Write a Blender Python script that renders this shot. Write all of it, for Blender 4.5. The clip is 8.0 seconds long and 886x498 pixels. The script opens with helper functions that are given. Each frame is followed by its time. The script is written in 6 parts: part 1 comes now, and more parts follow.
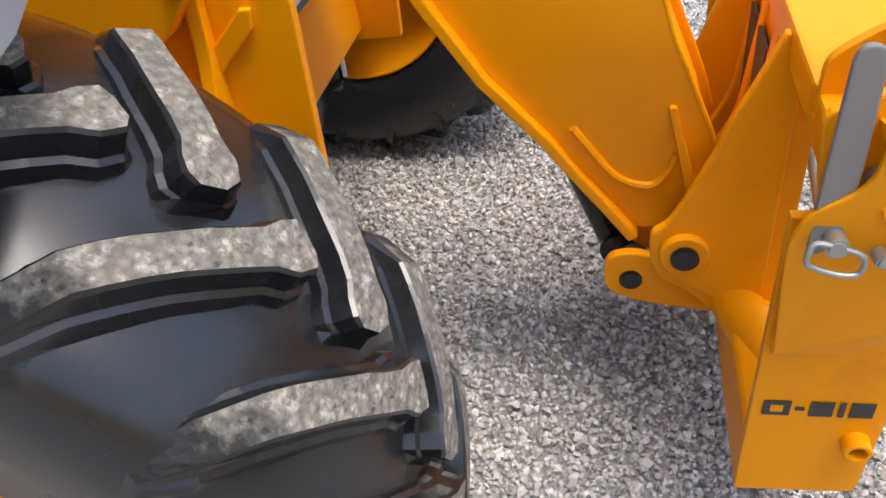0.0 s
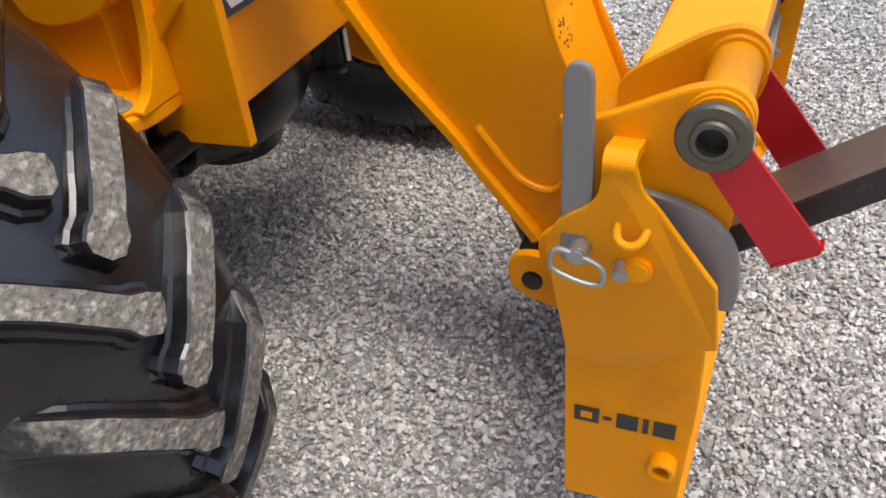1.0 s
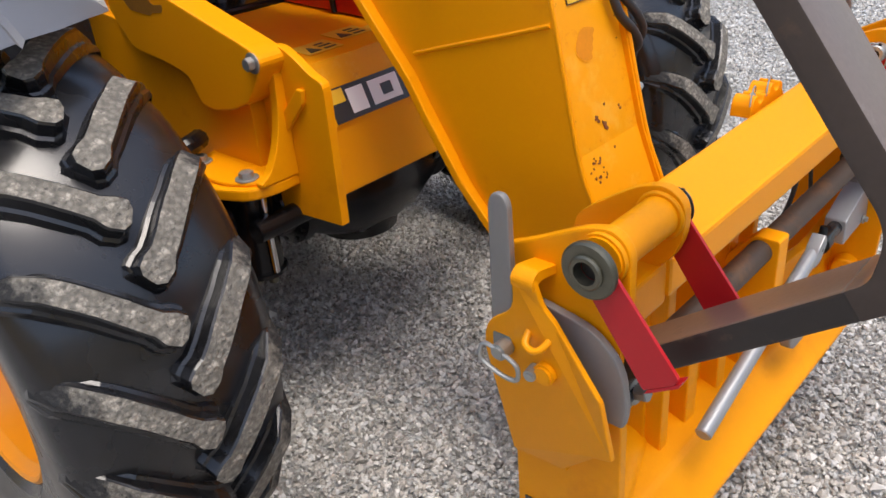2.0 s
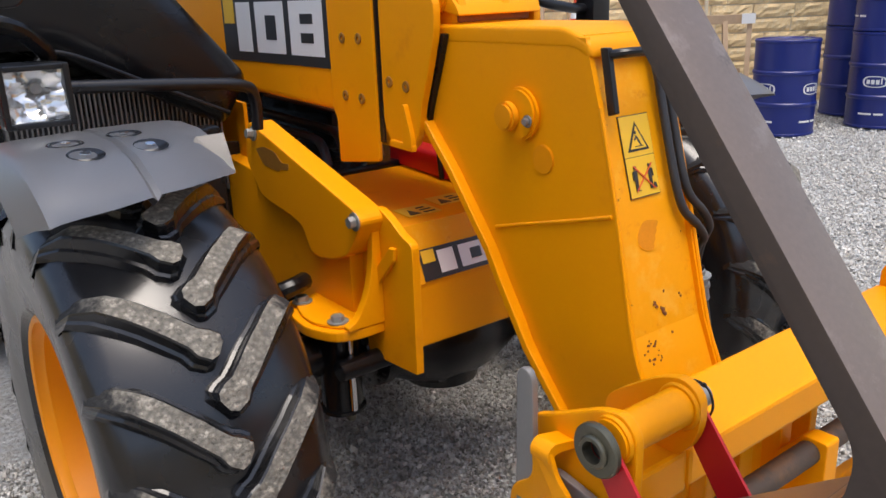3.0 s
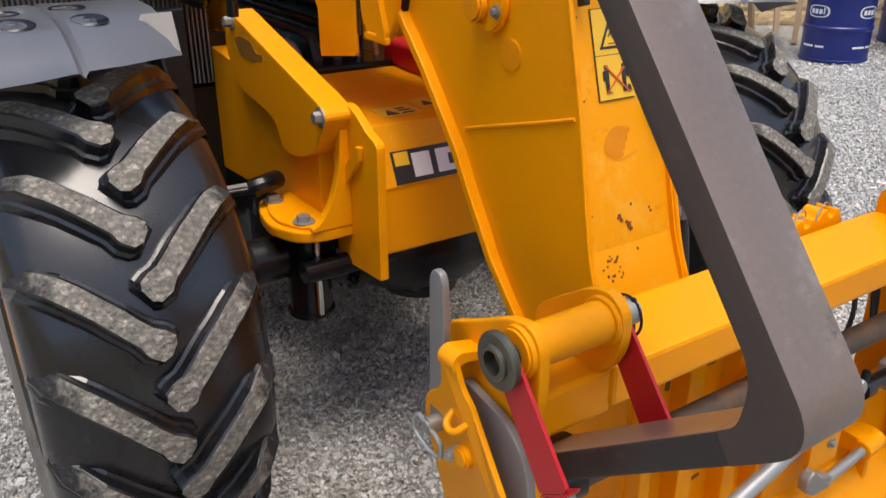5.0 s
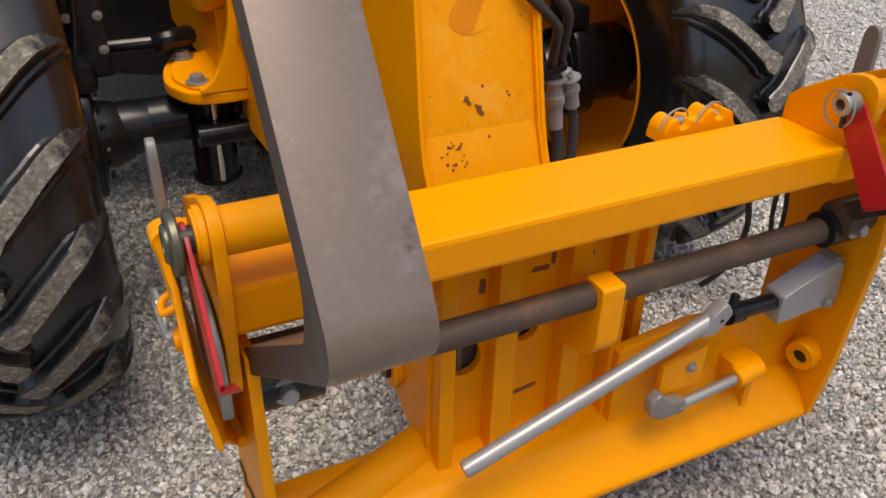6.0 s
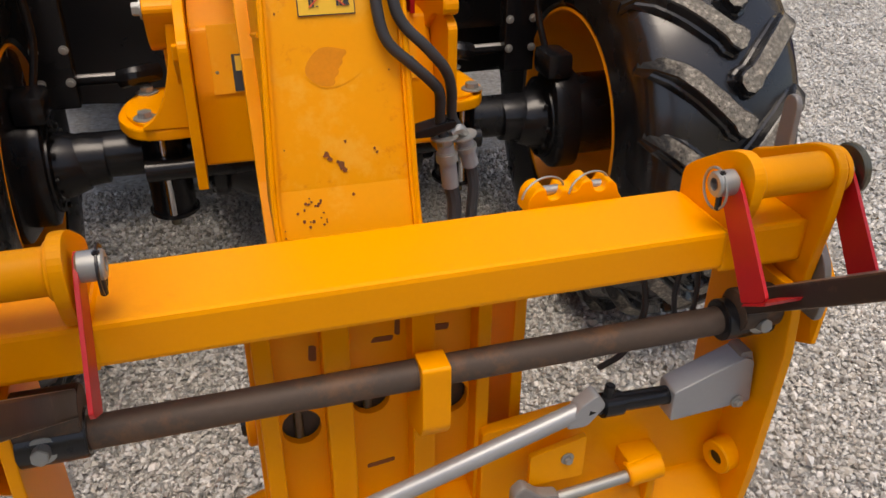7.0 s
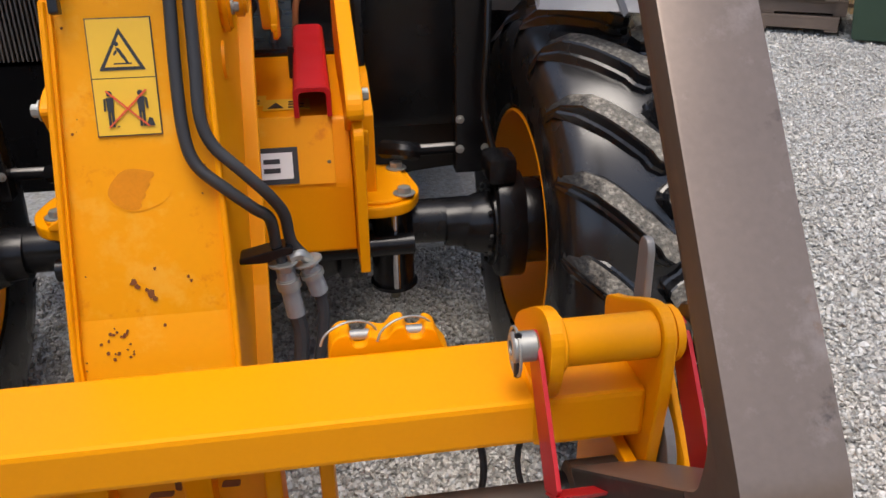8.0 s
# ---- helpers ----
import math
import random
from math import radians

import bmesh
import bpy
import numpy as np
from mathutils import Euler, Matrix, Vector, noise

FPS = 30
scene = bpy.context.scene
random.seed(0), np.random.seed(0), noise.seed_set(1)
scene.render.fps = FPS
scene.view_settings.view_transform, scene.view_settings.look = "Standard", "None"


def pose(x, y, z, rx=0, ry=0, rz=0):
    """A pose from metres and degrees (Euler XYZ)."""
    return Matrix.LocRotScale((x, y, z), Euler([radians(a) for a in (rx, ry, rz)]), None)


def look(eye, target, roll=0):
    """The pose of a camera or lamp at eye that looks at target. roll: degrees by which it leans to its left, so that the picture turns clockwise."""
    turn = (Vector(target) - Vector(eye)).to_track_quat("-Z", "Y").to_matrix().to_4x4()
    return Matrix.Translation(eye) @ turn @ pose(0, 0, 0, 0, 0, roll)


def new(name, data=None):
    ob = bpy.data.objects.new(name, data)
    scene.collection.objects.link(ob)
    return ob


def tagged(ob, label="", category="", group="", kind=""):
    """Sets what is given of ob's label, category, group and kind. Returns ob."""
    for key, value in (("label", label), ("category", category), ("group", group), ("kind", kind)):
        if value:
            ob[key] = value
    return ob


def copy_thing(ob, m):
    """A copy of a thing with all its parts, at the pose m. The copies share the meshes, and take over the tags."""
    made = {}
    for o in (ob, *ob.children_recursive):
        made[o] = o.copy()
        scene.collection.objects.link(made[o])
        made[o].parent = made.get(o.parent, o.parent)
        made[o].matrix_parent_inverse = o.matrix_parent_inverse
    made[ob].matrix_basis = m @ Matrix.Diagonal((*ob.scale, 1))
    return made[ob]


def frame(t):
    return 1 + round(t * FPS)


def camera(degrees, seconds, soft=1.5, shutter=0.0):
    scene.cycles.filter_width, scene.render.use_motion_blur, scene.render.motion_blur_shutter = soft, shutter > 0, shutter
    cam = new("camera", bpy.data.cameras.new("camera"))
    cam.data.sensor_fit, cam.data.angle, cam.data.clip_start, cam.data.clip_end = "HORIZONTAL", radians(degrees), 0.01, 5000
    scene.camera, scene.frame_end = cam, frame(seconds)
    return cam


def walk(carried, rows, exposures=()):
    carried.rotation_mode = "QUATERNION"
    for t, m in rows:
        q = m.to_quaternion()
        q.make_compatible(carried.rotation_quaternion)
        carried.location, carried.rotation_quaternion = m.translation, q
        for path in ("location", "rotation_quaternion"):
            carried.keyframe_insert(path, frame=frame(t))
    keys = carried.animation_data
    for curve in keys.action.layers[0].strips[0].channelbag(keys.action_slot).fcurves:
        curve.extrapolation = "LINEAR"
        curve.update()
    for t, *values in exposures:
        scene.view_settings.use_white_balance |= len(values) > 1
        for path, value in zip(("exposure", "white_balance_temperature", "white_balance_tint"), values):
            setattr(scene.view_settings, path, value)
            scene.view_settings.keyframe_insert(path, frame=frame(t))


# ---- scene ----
cam = camera(57.2, 8.0)
EXPOSURES = [(0, 1.27, 6560, 11), (1.0, 0.94, 6560, 11), (2.5, 0.88, 6600, 11), (3.5, 0.82, 6650, 11), (5.0, 0.83, 6700, 11), (6.5, 0.48, 7350, 13), (7.0, 0.56, 7350, 13), (8.0, 0.70, 6700, 11)]
PATH = [
    (0, (-1.488, -0.714, 1.458), (0.03, -0.312, 0.219), -7.3),
    (0.3, (-1.524, -0.889, 1.474), (-0.028, -0.411, 0.236), -7.1),
    (0.5, (-1.522, -0.983, 1.473), (-0.043, -0.446, 0.238), -6.9),
    (1, (-1.45, -1.196, 1.447), (-0.034, -0.462, 0.241), -6.6),
    (1.2, (-1.415, -1.277, 1.464), (-0.026, -0.444, 0.289), -6.5),
    (2.3, (-1.424, -1.716, 1.551), (-0.219, -0.364, 0.702), -4.2),
    (2.5, (-1.42, -1.761, 1.573), (-0.242, -0.346, 0.792), -3.6),
    (3, (-1.412, -1.793, 1.609), (-0.269, -0.268, 1.005), -2.2),
    (3.5, (-1.402, -1.797, 1.642), (-0.271, -0.216, 1.175), -1.3),
    (4, (-1.388, -1.779, 1.652), (-0.254, -0.192, 1.211), -1.2),
    (4.5, (-1.347, -1.742, 1.599), (-0.242, -0.182, 1.012), -1.5),
    (5, (-1.211, -1.837, 1.536), (-0.198, -0.302, 0.749), -0.4),
    (5.2, (-1.135, -1.904, 1.524), (-0.161, -0.384, 0.662), 0.2),
    (6.3, (-0.585, -1.99, 1.495), (0.09, -0.447, 0.416), 1.4),
    (6.5, (-0.5, -1.99, 1.499), (0.126, -0.42, 0.43), 1.2),
    (7, (-0.254, -2.06, 1.513), (0.234, -0.397, 0.514), 0.4),
    (7.3, (-0.085, -2.112, 1.544), (0.331, -0.401, 0.596), -0.2),
    (7.5, (-0.003, -2.112, 1.554), (0.381, -0.375, 0.64), -0.2),
    (8, (0.224, -1.972, 1.546), (0.502, -0.184, 0.693), -0.7),
]
walk(cam, [(t, look(eye, target, roll)) for t, eye, target, roll in PATH], EXPOSURES)

# ---- world and sun ----
world = bpy.data.worlds.new("world")
scene.world = world
world.use_nodes = True
wn = world.node_tree
sky = wn.nodes.new("ShaderNodeTexSky")
sky.sky_type, sky.sun_disc = "NISHITA", False
sky.sun_elevation, sky.sun_rotation = radians(75), radians(195)
sky.air_density, sky.dust_density, sky.ozone_density = 1.0, 3.0, 0.6
wn.links.new(sky.outputs[0], wn.nodes["Background"].inputs[0])
wn.nodes["Background"].inputs[1].default_value = 0.134
sun_data = bpy.data.lights.new("sun", "SUN")
sun_data.energy, sun_data.angle, sun_data.color = 1.25, radians(32), (1.0, 0.96, 0.9)
sun = new("sun", sun_data)
sun.matrix_world = look((-0.7, -2.6, 10), (0, 0, 0))

# ---- materials ----


def mat(name, base, rough=0.5, metal=0.0, vary=0.12, scale=6.0, fine=80.0, bump=0.1, spots=None, coat=0.0, dist=0.002, spec=0.5):
    """Base colour with two scales of variation, fine relief and optional stain colour (colour, amount, scale)."""
    m = bpy.data.materials.new(name)
    m.use_nodes = True
    nt = m.node_tree
    b = nt.nodes["Principled BSDF"]
    co = nt.nodes.new("ShaderNodeTexCoord")
    n1 = nt.nodes.new("ShaderNodeTexNoise")
    n1.inputs["Scale"].default_value, n1.inputs["Detail"].default_value = scale, 6
    n2 = nt.nodes.new("ShaderNodeTexNoise")
    n2.inputs["Scale"].default_value, n2.inputs["Detail"].default_value = fine, 4
    for n in (n1, n2):
        nt.links.new(co.outputs["Object"], n.inputs["Vector"])
    mix = nt.nodes.new("ShaderNodeMix")
    mix.data_type = "RGBA"
    mix.inputs["A"].default_value = (*[c * (1 - vary) for c in base], 1)
    mix.inputs["B"].default_value = (*[min(1, c * (1 + vary)) for c in base], 1)
    add = nt.nodes.new("ShaderNodeMath")
    add.operation = "MULTIPLY_ADD"
    add.inputs[1].default_value = 0.4
    nt.links.new(n2.outputs[0], add.inputs[0])
    sc = nt.nodes.new("ShaderNodeMath")
    sc.operation = "MULTIPLY"
    sc.inputs[1].default_value = 0.6
    nt.links.new(n1.outputs[0], sc.inputs[0])
    nt.links.new(sc.outputs[0], add.inputs[2])
    nt.links.new(add.outputs[0], mix.inputs["Factor"])
    col = mix.outputs["Result"]
    for colour, amount, sscale in ([spots] if isinstance(spots, tuple) else spots or []):
        n3 = nt.nodes.new("ShaderNodeTexNoise")
        n3.inputs["Scale"].default_value, n3.inputs["Detail"].default_value = sscale, 8
        n3.inputs["Roughness"].default_value = 0.7
        nt.links.new(co.outputs["Object"], n3.inputs["Vector"])
        ramp = nt.nodes.new("ShaderNodeMapRange")
        ramp.inputs[1].default_value, ramp.inputs[2].default_value = 0.62 - amount * 0.25, 0.72 - amount * 0.2
        nt.links.new(n3.outputs[0], ramp.inputs[0])
        mx = nt.nodes.new("ShaderNodeMix")
        mx.data_type = "RGBA"
        mx.inputs["B"].default_value = (*colour, 1)
        nt.links.new(ramp.outputs[0], mx.inputs["Factor"])
        nt.links.new(col, mx.inputs["A"])
        col = mx.outputs["Result"]
    nt.links.new(col, b.inputs["Base Color"])
    rr = nt.nodes.new("ShaderNodeMapRange")
    rr.inputs[3].default_value, rr.inputs[4].default_value = max(0.03, rough - 0.1), min(1, rough + 0.12)
    nt.links.new(n1.outputs[0], rr.inputs[0])
    nt.links.new(rr.outputs[0], b.inputs["Roughness"])
    b.inputs["Metallic"].default_value = metal
    b.inputs["Specular IOR Level"].default_value = spec
    b.inputs["Coat Weight"].default_value = coat
    b.inputs["Coat Roughness"].default_value = 0.15
    if bump:
        bp = nt.nodes.new("ShaderNodeBump")
        bp.inputs["Strength"].default_value, bp.inputs["Distance"].default_value = bump, dist
        nt.links.new(add.outputs[0], bp.inputs["Height"])
        nt.links.new(bp.outputs[0], b.inputs["Normal"])
    return m


YELLOW = mat("yellow_paint", (0.86, 0.318, 0.0015), 0.38, vary=0.07, scale=3, fine=160, bump=0.08, spec=0.18, spots=((0.78, 0.27, 0.004), 0.1, 5))
YELLOW_WORN = mat("worn_yellow_paint", (0.84, 0.34, 0.004), 0.42, vary=0.06, scale=4, fine=90, bump=0.12, spots=[((0.86, 0.40, 0.03), 0.40, 9), ((0.70, 0.23, 0.006), 0.1, 14)], spec=0.2)
YELLOW_DEEP = mat("yellow_rim_paint", (0.80, 0.28, 0.002), 0.4, vary=0.08, scale=5, fine=60, bump=0.08, spec=0.3)
RUBBER = mat("black_rubber", (0.010, 0.010, 0.011), 0.26, vary=0.3, scale=7, fine=140, bump=0.12, spots=((0.022, 0.021, 0.021), 0.2, 6), spec=0.6, coat=0.2)
TREAD = mat("worn_tread_rubber", (0.215, 0.198, 0.165), 0.85, vary=0.45, scale=45, fine=150, bump=1.0, spots=[((0.46, 0.42, 0.35), 0.36, 48), ((0.085, 0.078, 0.07), 0.2, 70)], dist=0.012)
PLASTIC = mat("black_plastic", (0.008, 0.008, 0.0095), 0.29, vary=0.15, scale=5, fine=300, bump=0.08, spec=0.5)
PLASTIC_GREY = mat("grey_black_plastic", (0.165, 0.171, 0.186), 0.42, vary=0.06, scale=5, fine=300, bump=0.04, spec=1.0, coat=0.5)
PLASTIC_GREY.node_tree.nodes["Principled BSDF"].inputs["IOR"].default_value = 2.1
BONNET = mat("moulded_bonnet_plastic", (0.006, 0.006, 0.0075), 0.27, vary=0.15, scale=5, fine=260, bump=0.06, spec=0.45)
BLACK = mat("black_gloss_paint", (0.007, 0.007, 0.008), 0.24, vary=0.3, scale=8, fine=60, bump=0.12, spec=0.35)
STEEL_BROWN = mat("weathered_fork_steel", (0.205, 0.158, 0.130), 0.36, metal=0.36, vary=0.28, scale=4, fine=120, bump=0.2, spots=[((0.31, 0.255, 0.225), 0.42, 5.5), ((0.21, 0.095, 0.036), 0.22, 5), ((0.065, 0.05, 0.042), 0.15, 9)])
# darker copy of the fork steel, with the sides' shade put into its colour
STEEL_SIDE = mat("shaded_side_steel", (0.072, 0.052, 0.041), 0.45, metal=0.2, vary=0.3, scale=5, fine=100, bump=0.2, spots=((0.12, 0.075, 0.048), 0.25, 7))
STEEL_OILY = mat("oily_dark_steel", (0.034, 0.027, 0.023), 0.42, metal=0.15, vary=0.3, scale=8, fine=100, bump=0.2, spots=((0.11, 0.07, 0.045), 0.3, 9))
STEEL_DARK = mat("dark_rusty_steel", (0.075, 0.052, 0.038), 0.6, metal=0.2, vary=0.35, scale=9, fine=90, bump=0.3, spots=((0.14, 0.075, 0.04), 0.4, 12))
STEEL_GREY = mat("grey_steel_plate", (0.25, 0.238, 0.225), 0.45, metal=0.35, vary=0.12, scale=6, fine=120, bump=0.12)
ZINC = mat("zinc_plated_steel", (0.40, 0.405, 0.385), 0.50, metal=0.8, vary=0.12, scale=20, fine=200, bump=0.08)
ZINC_YELLOW = mat("passivated_steel", (0.15, 0.142, 0.105), 0.35, metal=0.8, vary=0.2, scale=30, fine=200, bump=0.08)
CHROME = mat("chrome", (0.75, 0.75, 0.76), 0.12, metal=1.0, vary=0.04, bump=0)
SILVER = mat("silver_paint", (0.33, 0.34, 0.35), 0.38, metal=0.4, vary=0.1, scale=9, fine=120, bump=0.1)
RED = mat("red_paint", (0.50, 0.010, 0.016), 0.38, vary=0.1, scale=10, fine=150, bump=0.08)
HOSE = mat("black_hose", (0.026, 0.027, 0.030), 0.5, vary=0.2, scale=20, fine=250, bump=0.25)
DECAL_BLACK = mat("black_decal", (0.03, 0.03, 0.03), 0.35, vary=0.1, bump=0)
DECAL_WHITE = mat("white_decal", (0.78, 0.78, 0.76), 0.35, vary=0.04, bump=0)
DECAL_YELLOW = mat("yellow_decal", (0.80, 0.48, 0.03), 0.35, vary=0.04, bump=0)
RED_INK = mat("orange_red_ink", (0.72, 0.10, 0.03), 0.4, vary=0.1, bump=0)
FADED = mat("faded_yellow_paint", (0.66, 0.235, 0.006), 0.55, vary=0.25, scale=30, fine=200, bump=0.1, spec=0.25)
# grimed yellow of the plate screws; also carries the arm slots' shade as colour
SLOT = mat("shade_and_grime_yellow", (0.30, 0.12, 0.008), 0.6, vary=0.5, scale=18, fine=120, bump=0.2)
RUST = mat("rust", (0.20, 0.065, 0.016), 0.85, vary=0.5, scale=40, fine=300, bump=0.3)
DRUM_BLUE = mat("blue_drum_paint", (0.010, 0.022, 0.16), 0.34, vary=0.12, scale=5, fine=80, bump=0.08)
WOOD = mat("weathered_wood", (0.42, 0.29, 0.18), 0.75, vary=0.3, scale=12, fine=90, bump=0.4)
WOOD_GREY = mat("grey_pallet_wood", (0.16, 0.12, 0.095), 0.85, vary=0.3, scale=12, fine=90, bump=0.4)
STONE = mat("buff_split_stone", (0.78, 0.58, 0.31), 0.9, vary=0.28, scale=7, fine=45, bump=1.0, spots=[((0.74, 0.60, 0.38), 0.5, 11), ((0.52, 0.36, 0.18), 0.25, 5)], dist=0.02)
MORTAR = mat("pale_mortar", (0.66, 0.57, 0.42), 0.95, vary=0.1, scale=8, fine=60, bump=0.4)
ORANGE = mat("orange_plastic", (0.62, 0.05, 0.012), 0.45, vary=0.1, bump=0.05)
AMBER = mat("amber_lens", (0.58, 0.052, 0.0), 0.16, vary=0.45, scale=26, bump=0.1, spec=0.35)
LENS = mat("headlamp_reflector", (0.94, 0.93, 0.90), 0.10, metal=0.75, vary=0.2, scale=40, fine=140, bump=0.4)
GREEN = mat("green_paint", (0.03, 0.06, 0.035), 0.6, vary=0.15, bump=0.1)
LEAF = mat("hedge_leaf", (0.06, 0.10, 0.025), 0.6, vary=0.4, scale=9, fine=40, bump=0)

GLASS = bpy.data.materials.new("tinted_glass")
GLASS.use_nodes = True
g = GLASS.node_tree.nodes["Principled BSDF"]
g.inputs["Base Color"].default_value, g.inputs["Roughness"].default_value = (0.75, 0.85, 0.82, 1), 0.02
g.inputs["Transmission Weight"].default_value, g.inputs["IOR"].default_value = 1.0, 1.2

CLEAR = bpy.data.materials.new("clear_glass")
CLEAR.use_nodes = True
g = CLEAR.node_tree.nodes["Principled BSDF"]
g.inputs["Base Color"].default_value, g.inputs["Roughness"].default_value = (1, 1, 1, 1), 0.02
g.inputs["Transmission Weight"].default_value, g.inputs["IOR"].default_value = 1.0, 1.15


def worn_lug(m):
    """The lug's scuffed top runs out raggedly into black rubber at the shoulder, and its scuffs are pebble-sized."""
    nt = m.node_tree
    b = nt.nodes["Principled BSDF"]
    worn = b.inputs["Base Color"].links[0].from_socket
    co = nt.nodes.new("ShaderNodeTexCoord")
    sep = nt.nodes.new("ShaderNodeSeparateXYZ")
    nt.links.new(co.outputs["Object"], sep.inputs[0])
    out = nt.nodes.new("ShaderNodeMath")
    out.operation = "ABSOLUTE"
    nt.links.new(sep.outputs[0], out.inputs[0])
    n = nt.nodes.new("ShaderNodeTexNoise")
    n.inputs["Scale"].default_value, n.inputs["Detail"].default_value = 55, 5
    nt.links.new(co.outputs["Object"], n.inputs["Vector"])
    add = nt.nodes.new("ShaderNodeMath")
    add.operation = "MULTIPLY_ADD"
    add.inputs[1].default_value = 0.11
    nt.links.new(n.outputs[0], add.inputs[0])
    nt.links.new(out.outputs[0], add.inputs[2])
    edge = nt.nodes.new("ShaderNodeMapRange")
    edge.inputs[1].default_value, edge.inputs[2].default_value = 0.205, 0.238
    nt.links.new(add.outputs[0], edge.inputs[0])
    v = nt.nodes.new("ShaderNodeTexVoronoi")
    v.inputs["Scale"].default_value = 95
    nt.links.new(co.outputs["Object"], v.inputs["Vector"])
    tone = nt.nodes.new("ShaderNodeMapRange")
    tone.inputs[1].default_value, tone.inputs[2].default_value, tone.inputs[3].default_value, tone.inputs[4].default_value = 0.0, 0.7, 1.25, 0.5
    nt.links.new(v.outputs["Distance"], tone.inputs[0])
    scuff = nt.nodes.new("ShaderNodeMix")
    scuff.data_type, scuff.blend_type = "RGBA", "MULTIPLY"
    scuff.inputs["Factor"].default_value = 0.8
    nt.links.new(worn, scuff.inputs["A"])
    nt.links.new(tone.outputs[0], scuff.inputs["B"])
    mx = nt.nodes.new("ShaderNodeMix")
    mx.data_type = "RGBA"
    mx.inputs["B"].default_value = (0.014, 0.014, 0.014, 1)
    nt.links.new(edge.outputs[0], mx.inputs["Factor"])
    nt.links.new(scuff.outputs["Result"], mx.inputs["A"])
    nt.links.new(mx.outputs["Result"], b.inputs["Base Color"])


worn_lug(TREAD)


def gravel_mat(name, low, high, ground):
    """Crushed stone: each piece takes its own grey. The ground sheet draws its stones as relief."""
    m = bpy.data.materials.new(name)
    m.use_nodes = True
    nt = m.node_tree
    b = nt.nodes["Principled BSDF"]
    b.inputs["Roughness"].default_value = 0.9
    ramp = nt.nodes.new("ShaderNodeValToRGB")
    e = ramp.color_ramp.elements
    e[0].color, e[1].color = (*low, 1), (*high, 1)
    e.new(0.45).color = tuple((0.45 * l + 0.55 * h) * k for l, h, k in zip(low, high, (1.0, 0.98, 0.94))) + (1,)
    e.new(0.75).color = tuple((0.35 * l + 0.65 * h) * k for l, h, k in zip(low, high, (0.97, 1.0, 1.03))) + (1,)
    co = nt.nodes.new("ShaderNodeTexCoord")
    n2 = nt.nodes.new("ShaderNodeTexNoise")
    n2.inputs["Scale"].default_value, n2.inputs["Detail"].default_value = 260, 3
    nt.links.new(co.outputs["Object"], n2.inputs["Vector"])
    big = nt.nodes.new("ShaderNodeTexNoise")
    big.inputs["Scale"].default_value, big.inputs["Detail"].default_value = 1.6, 4
    nt.links.new(co.outputs["Object"], big.inputs["Vector"])
    mul = nt.nodes.new("ShaderNodeMix")
    mul.data_type, mul.blend_type = "RGBA", "MULTIPLY"
    mul.inputs["Factor"].default_value = 0.35
    nt.links.new(ramp.outputs[0], mul.inputs["A"])
    nt.links.new(big.outputs[0], mul.inputs["B"])
    nt.links.new(mul.outputs["Result"], b.inputs["Base Color"])
    bp = nt.nodes.new("ShaderNodeBump")
    if ground:
        v = nt.nodes.new("ShaderNodeTexVoronoi")
        v.inputs["Scale"].default_value = 62
        warp = nt.nodes.new("ShaderNodeMix")
        warp.data_type = "RGBA"
        warp.inputs["Factor"].default_value = 0.02
        nt.links.new(co.outputs["Object"], warp.inputs["A"])
        nt.links.new(n2.outputs[1], warp.inputs["B"])
        nt.links.new(warp.outputs["Result"], v.inputs["Vector"])
        sep = nt.nodes.new("ShaderNodeSeparateColor")
        nt.links.new(v.outputs["Color"], sep.inputs[0])
        nt.links.new(sep.outputs[0], ramp.inputs[0])
        inv = nt.nodes.new("ShaderNodeMath")
        inv.operation = "MULTIPLY"
        inv.inputs[1].default_value = -1
        nt.links.new(v.outputs["Distance"], inv.inputs[0])
        nt.links.new(inv.outputs[0], bp.inputs["Height"])
        bp.inputs["Strength"].default_value, bp.inputs["Distance"].default_value = 1.0, 0.02
    else:
        geo = nt.nodes.new("ShaderNodeNewGeometry")
        nt.links.new(geo.outputs["Random Per Island"], ramp.inputs[0])
        nt.links.new(n2.outputs[0], bp.inputs["Height"])
        bp.inputs["Strength"].default_value, bp.inputs["Distance"].default_value = 0.4, 0.003
    nt.links.new(bp.outputs[0], b.inputs["Normal"])
    return m


GRAVEL = gravel_mat("gravel_ground", (0.52, 0.505, 0.48), (0.86, 0.85, 0.82), True)
STONES = gravel_mat("gravel_stone", (0.27, 0.258, 0.238), (0.88, 0.85, 0.80), False)
# far stones paler: the open yard's stronger light is put into their colour
STONES_LIT = gravel_mat("open_light_gravel_stone", (0.43, 0.42, 0.40), (0.82, 0.81, 0.78), False)

# ---- mesh tools ----


def thing(name, at, label, category, group="", kind=""):
    ob = new(name)
    ob.location = at
    ob.empty_display_size = 0.1
    return tagged(ob, label, category, group, kind)


def part(name, bm, material, parent=None, label="", smooth=False, at=None):
    """One mesh object of a bmesh built in the parent's own space."""
    me = bpy.data.meshes.new(name)
    bmesh.ops.recalc_face_normals(bm, faces=bm.faces)
    bm.to_mesh(me)
    bm.free()
    for m in material if isinstance(material, (list, tuple)) else [material]:
        me.materials.append(m)
    if smooth:
        me.shade_smooth()
        me.set_sharp_from_angle(angle=radians(35))
    ob = new(name, me)
    ob.parent = parent
    if at:
        ob.location = at
    return tagged(ob, label)


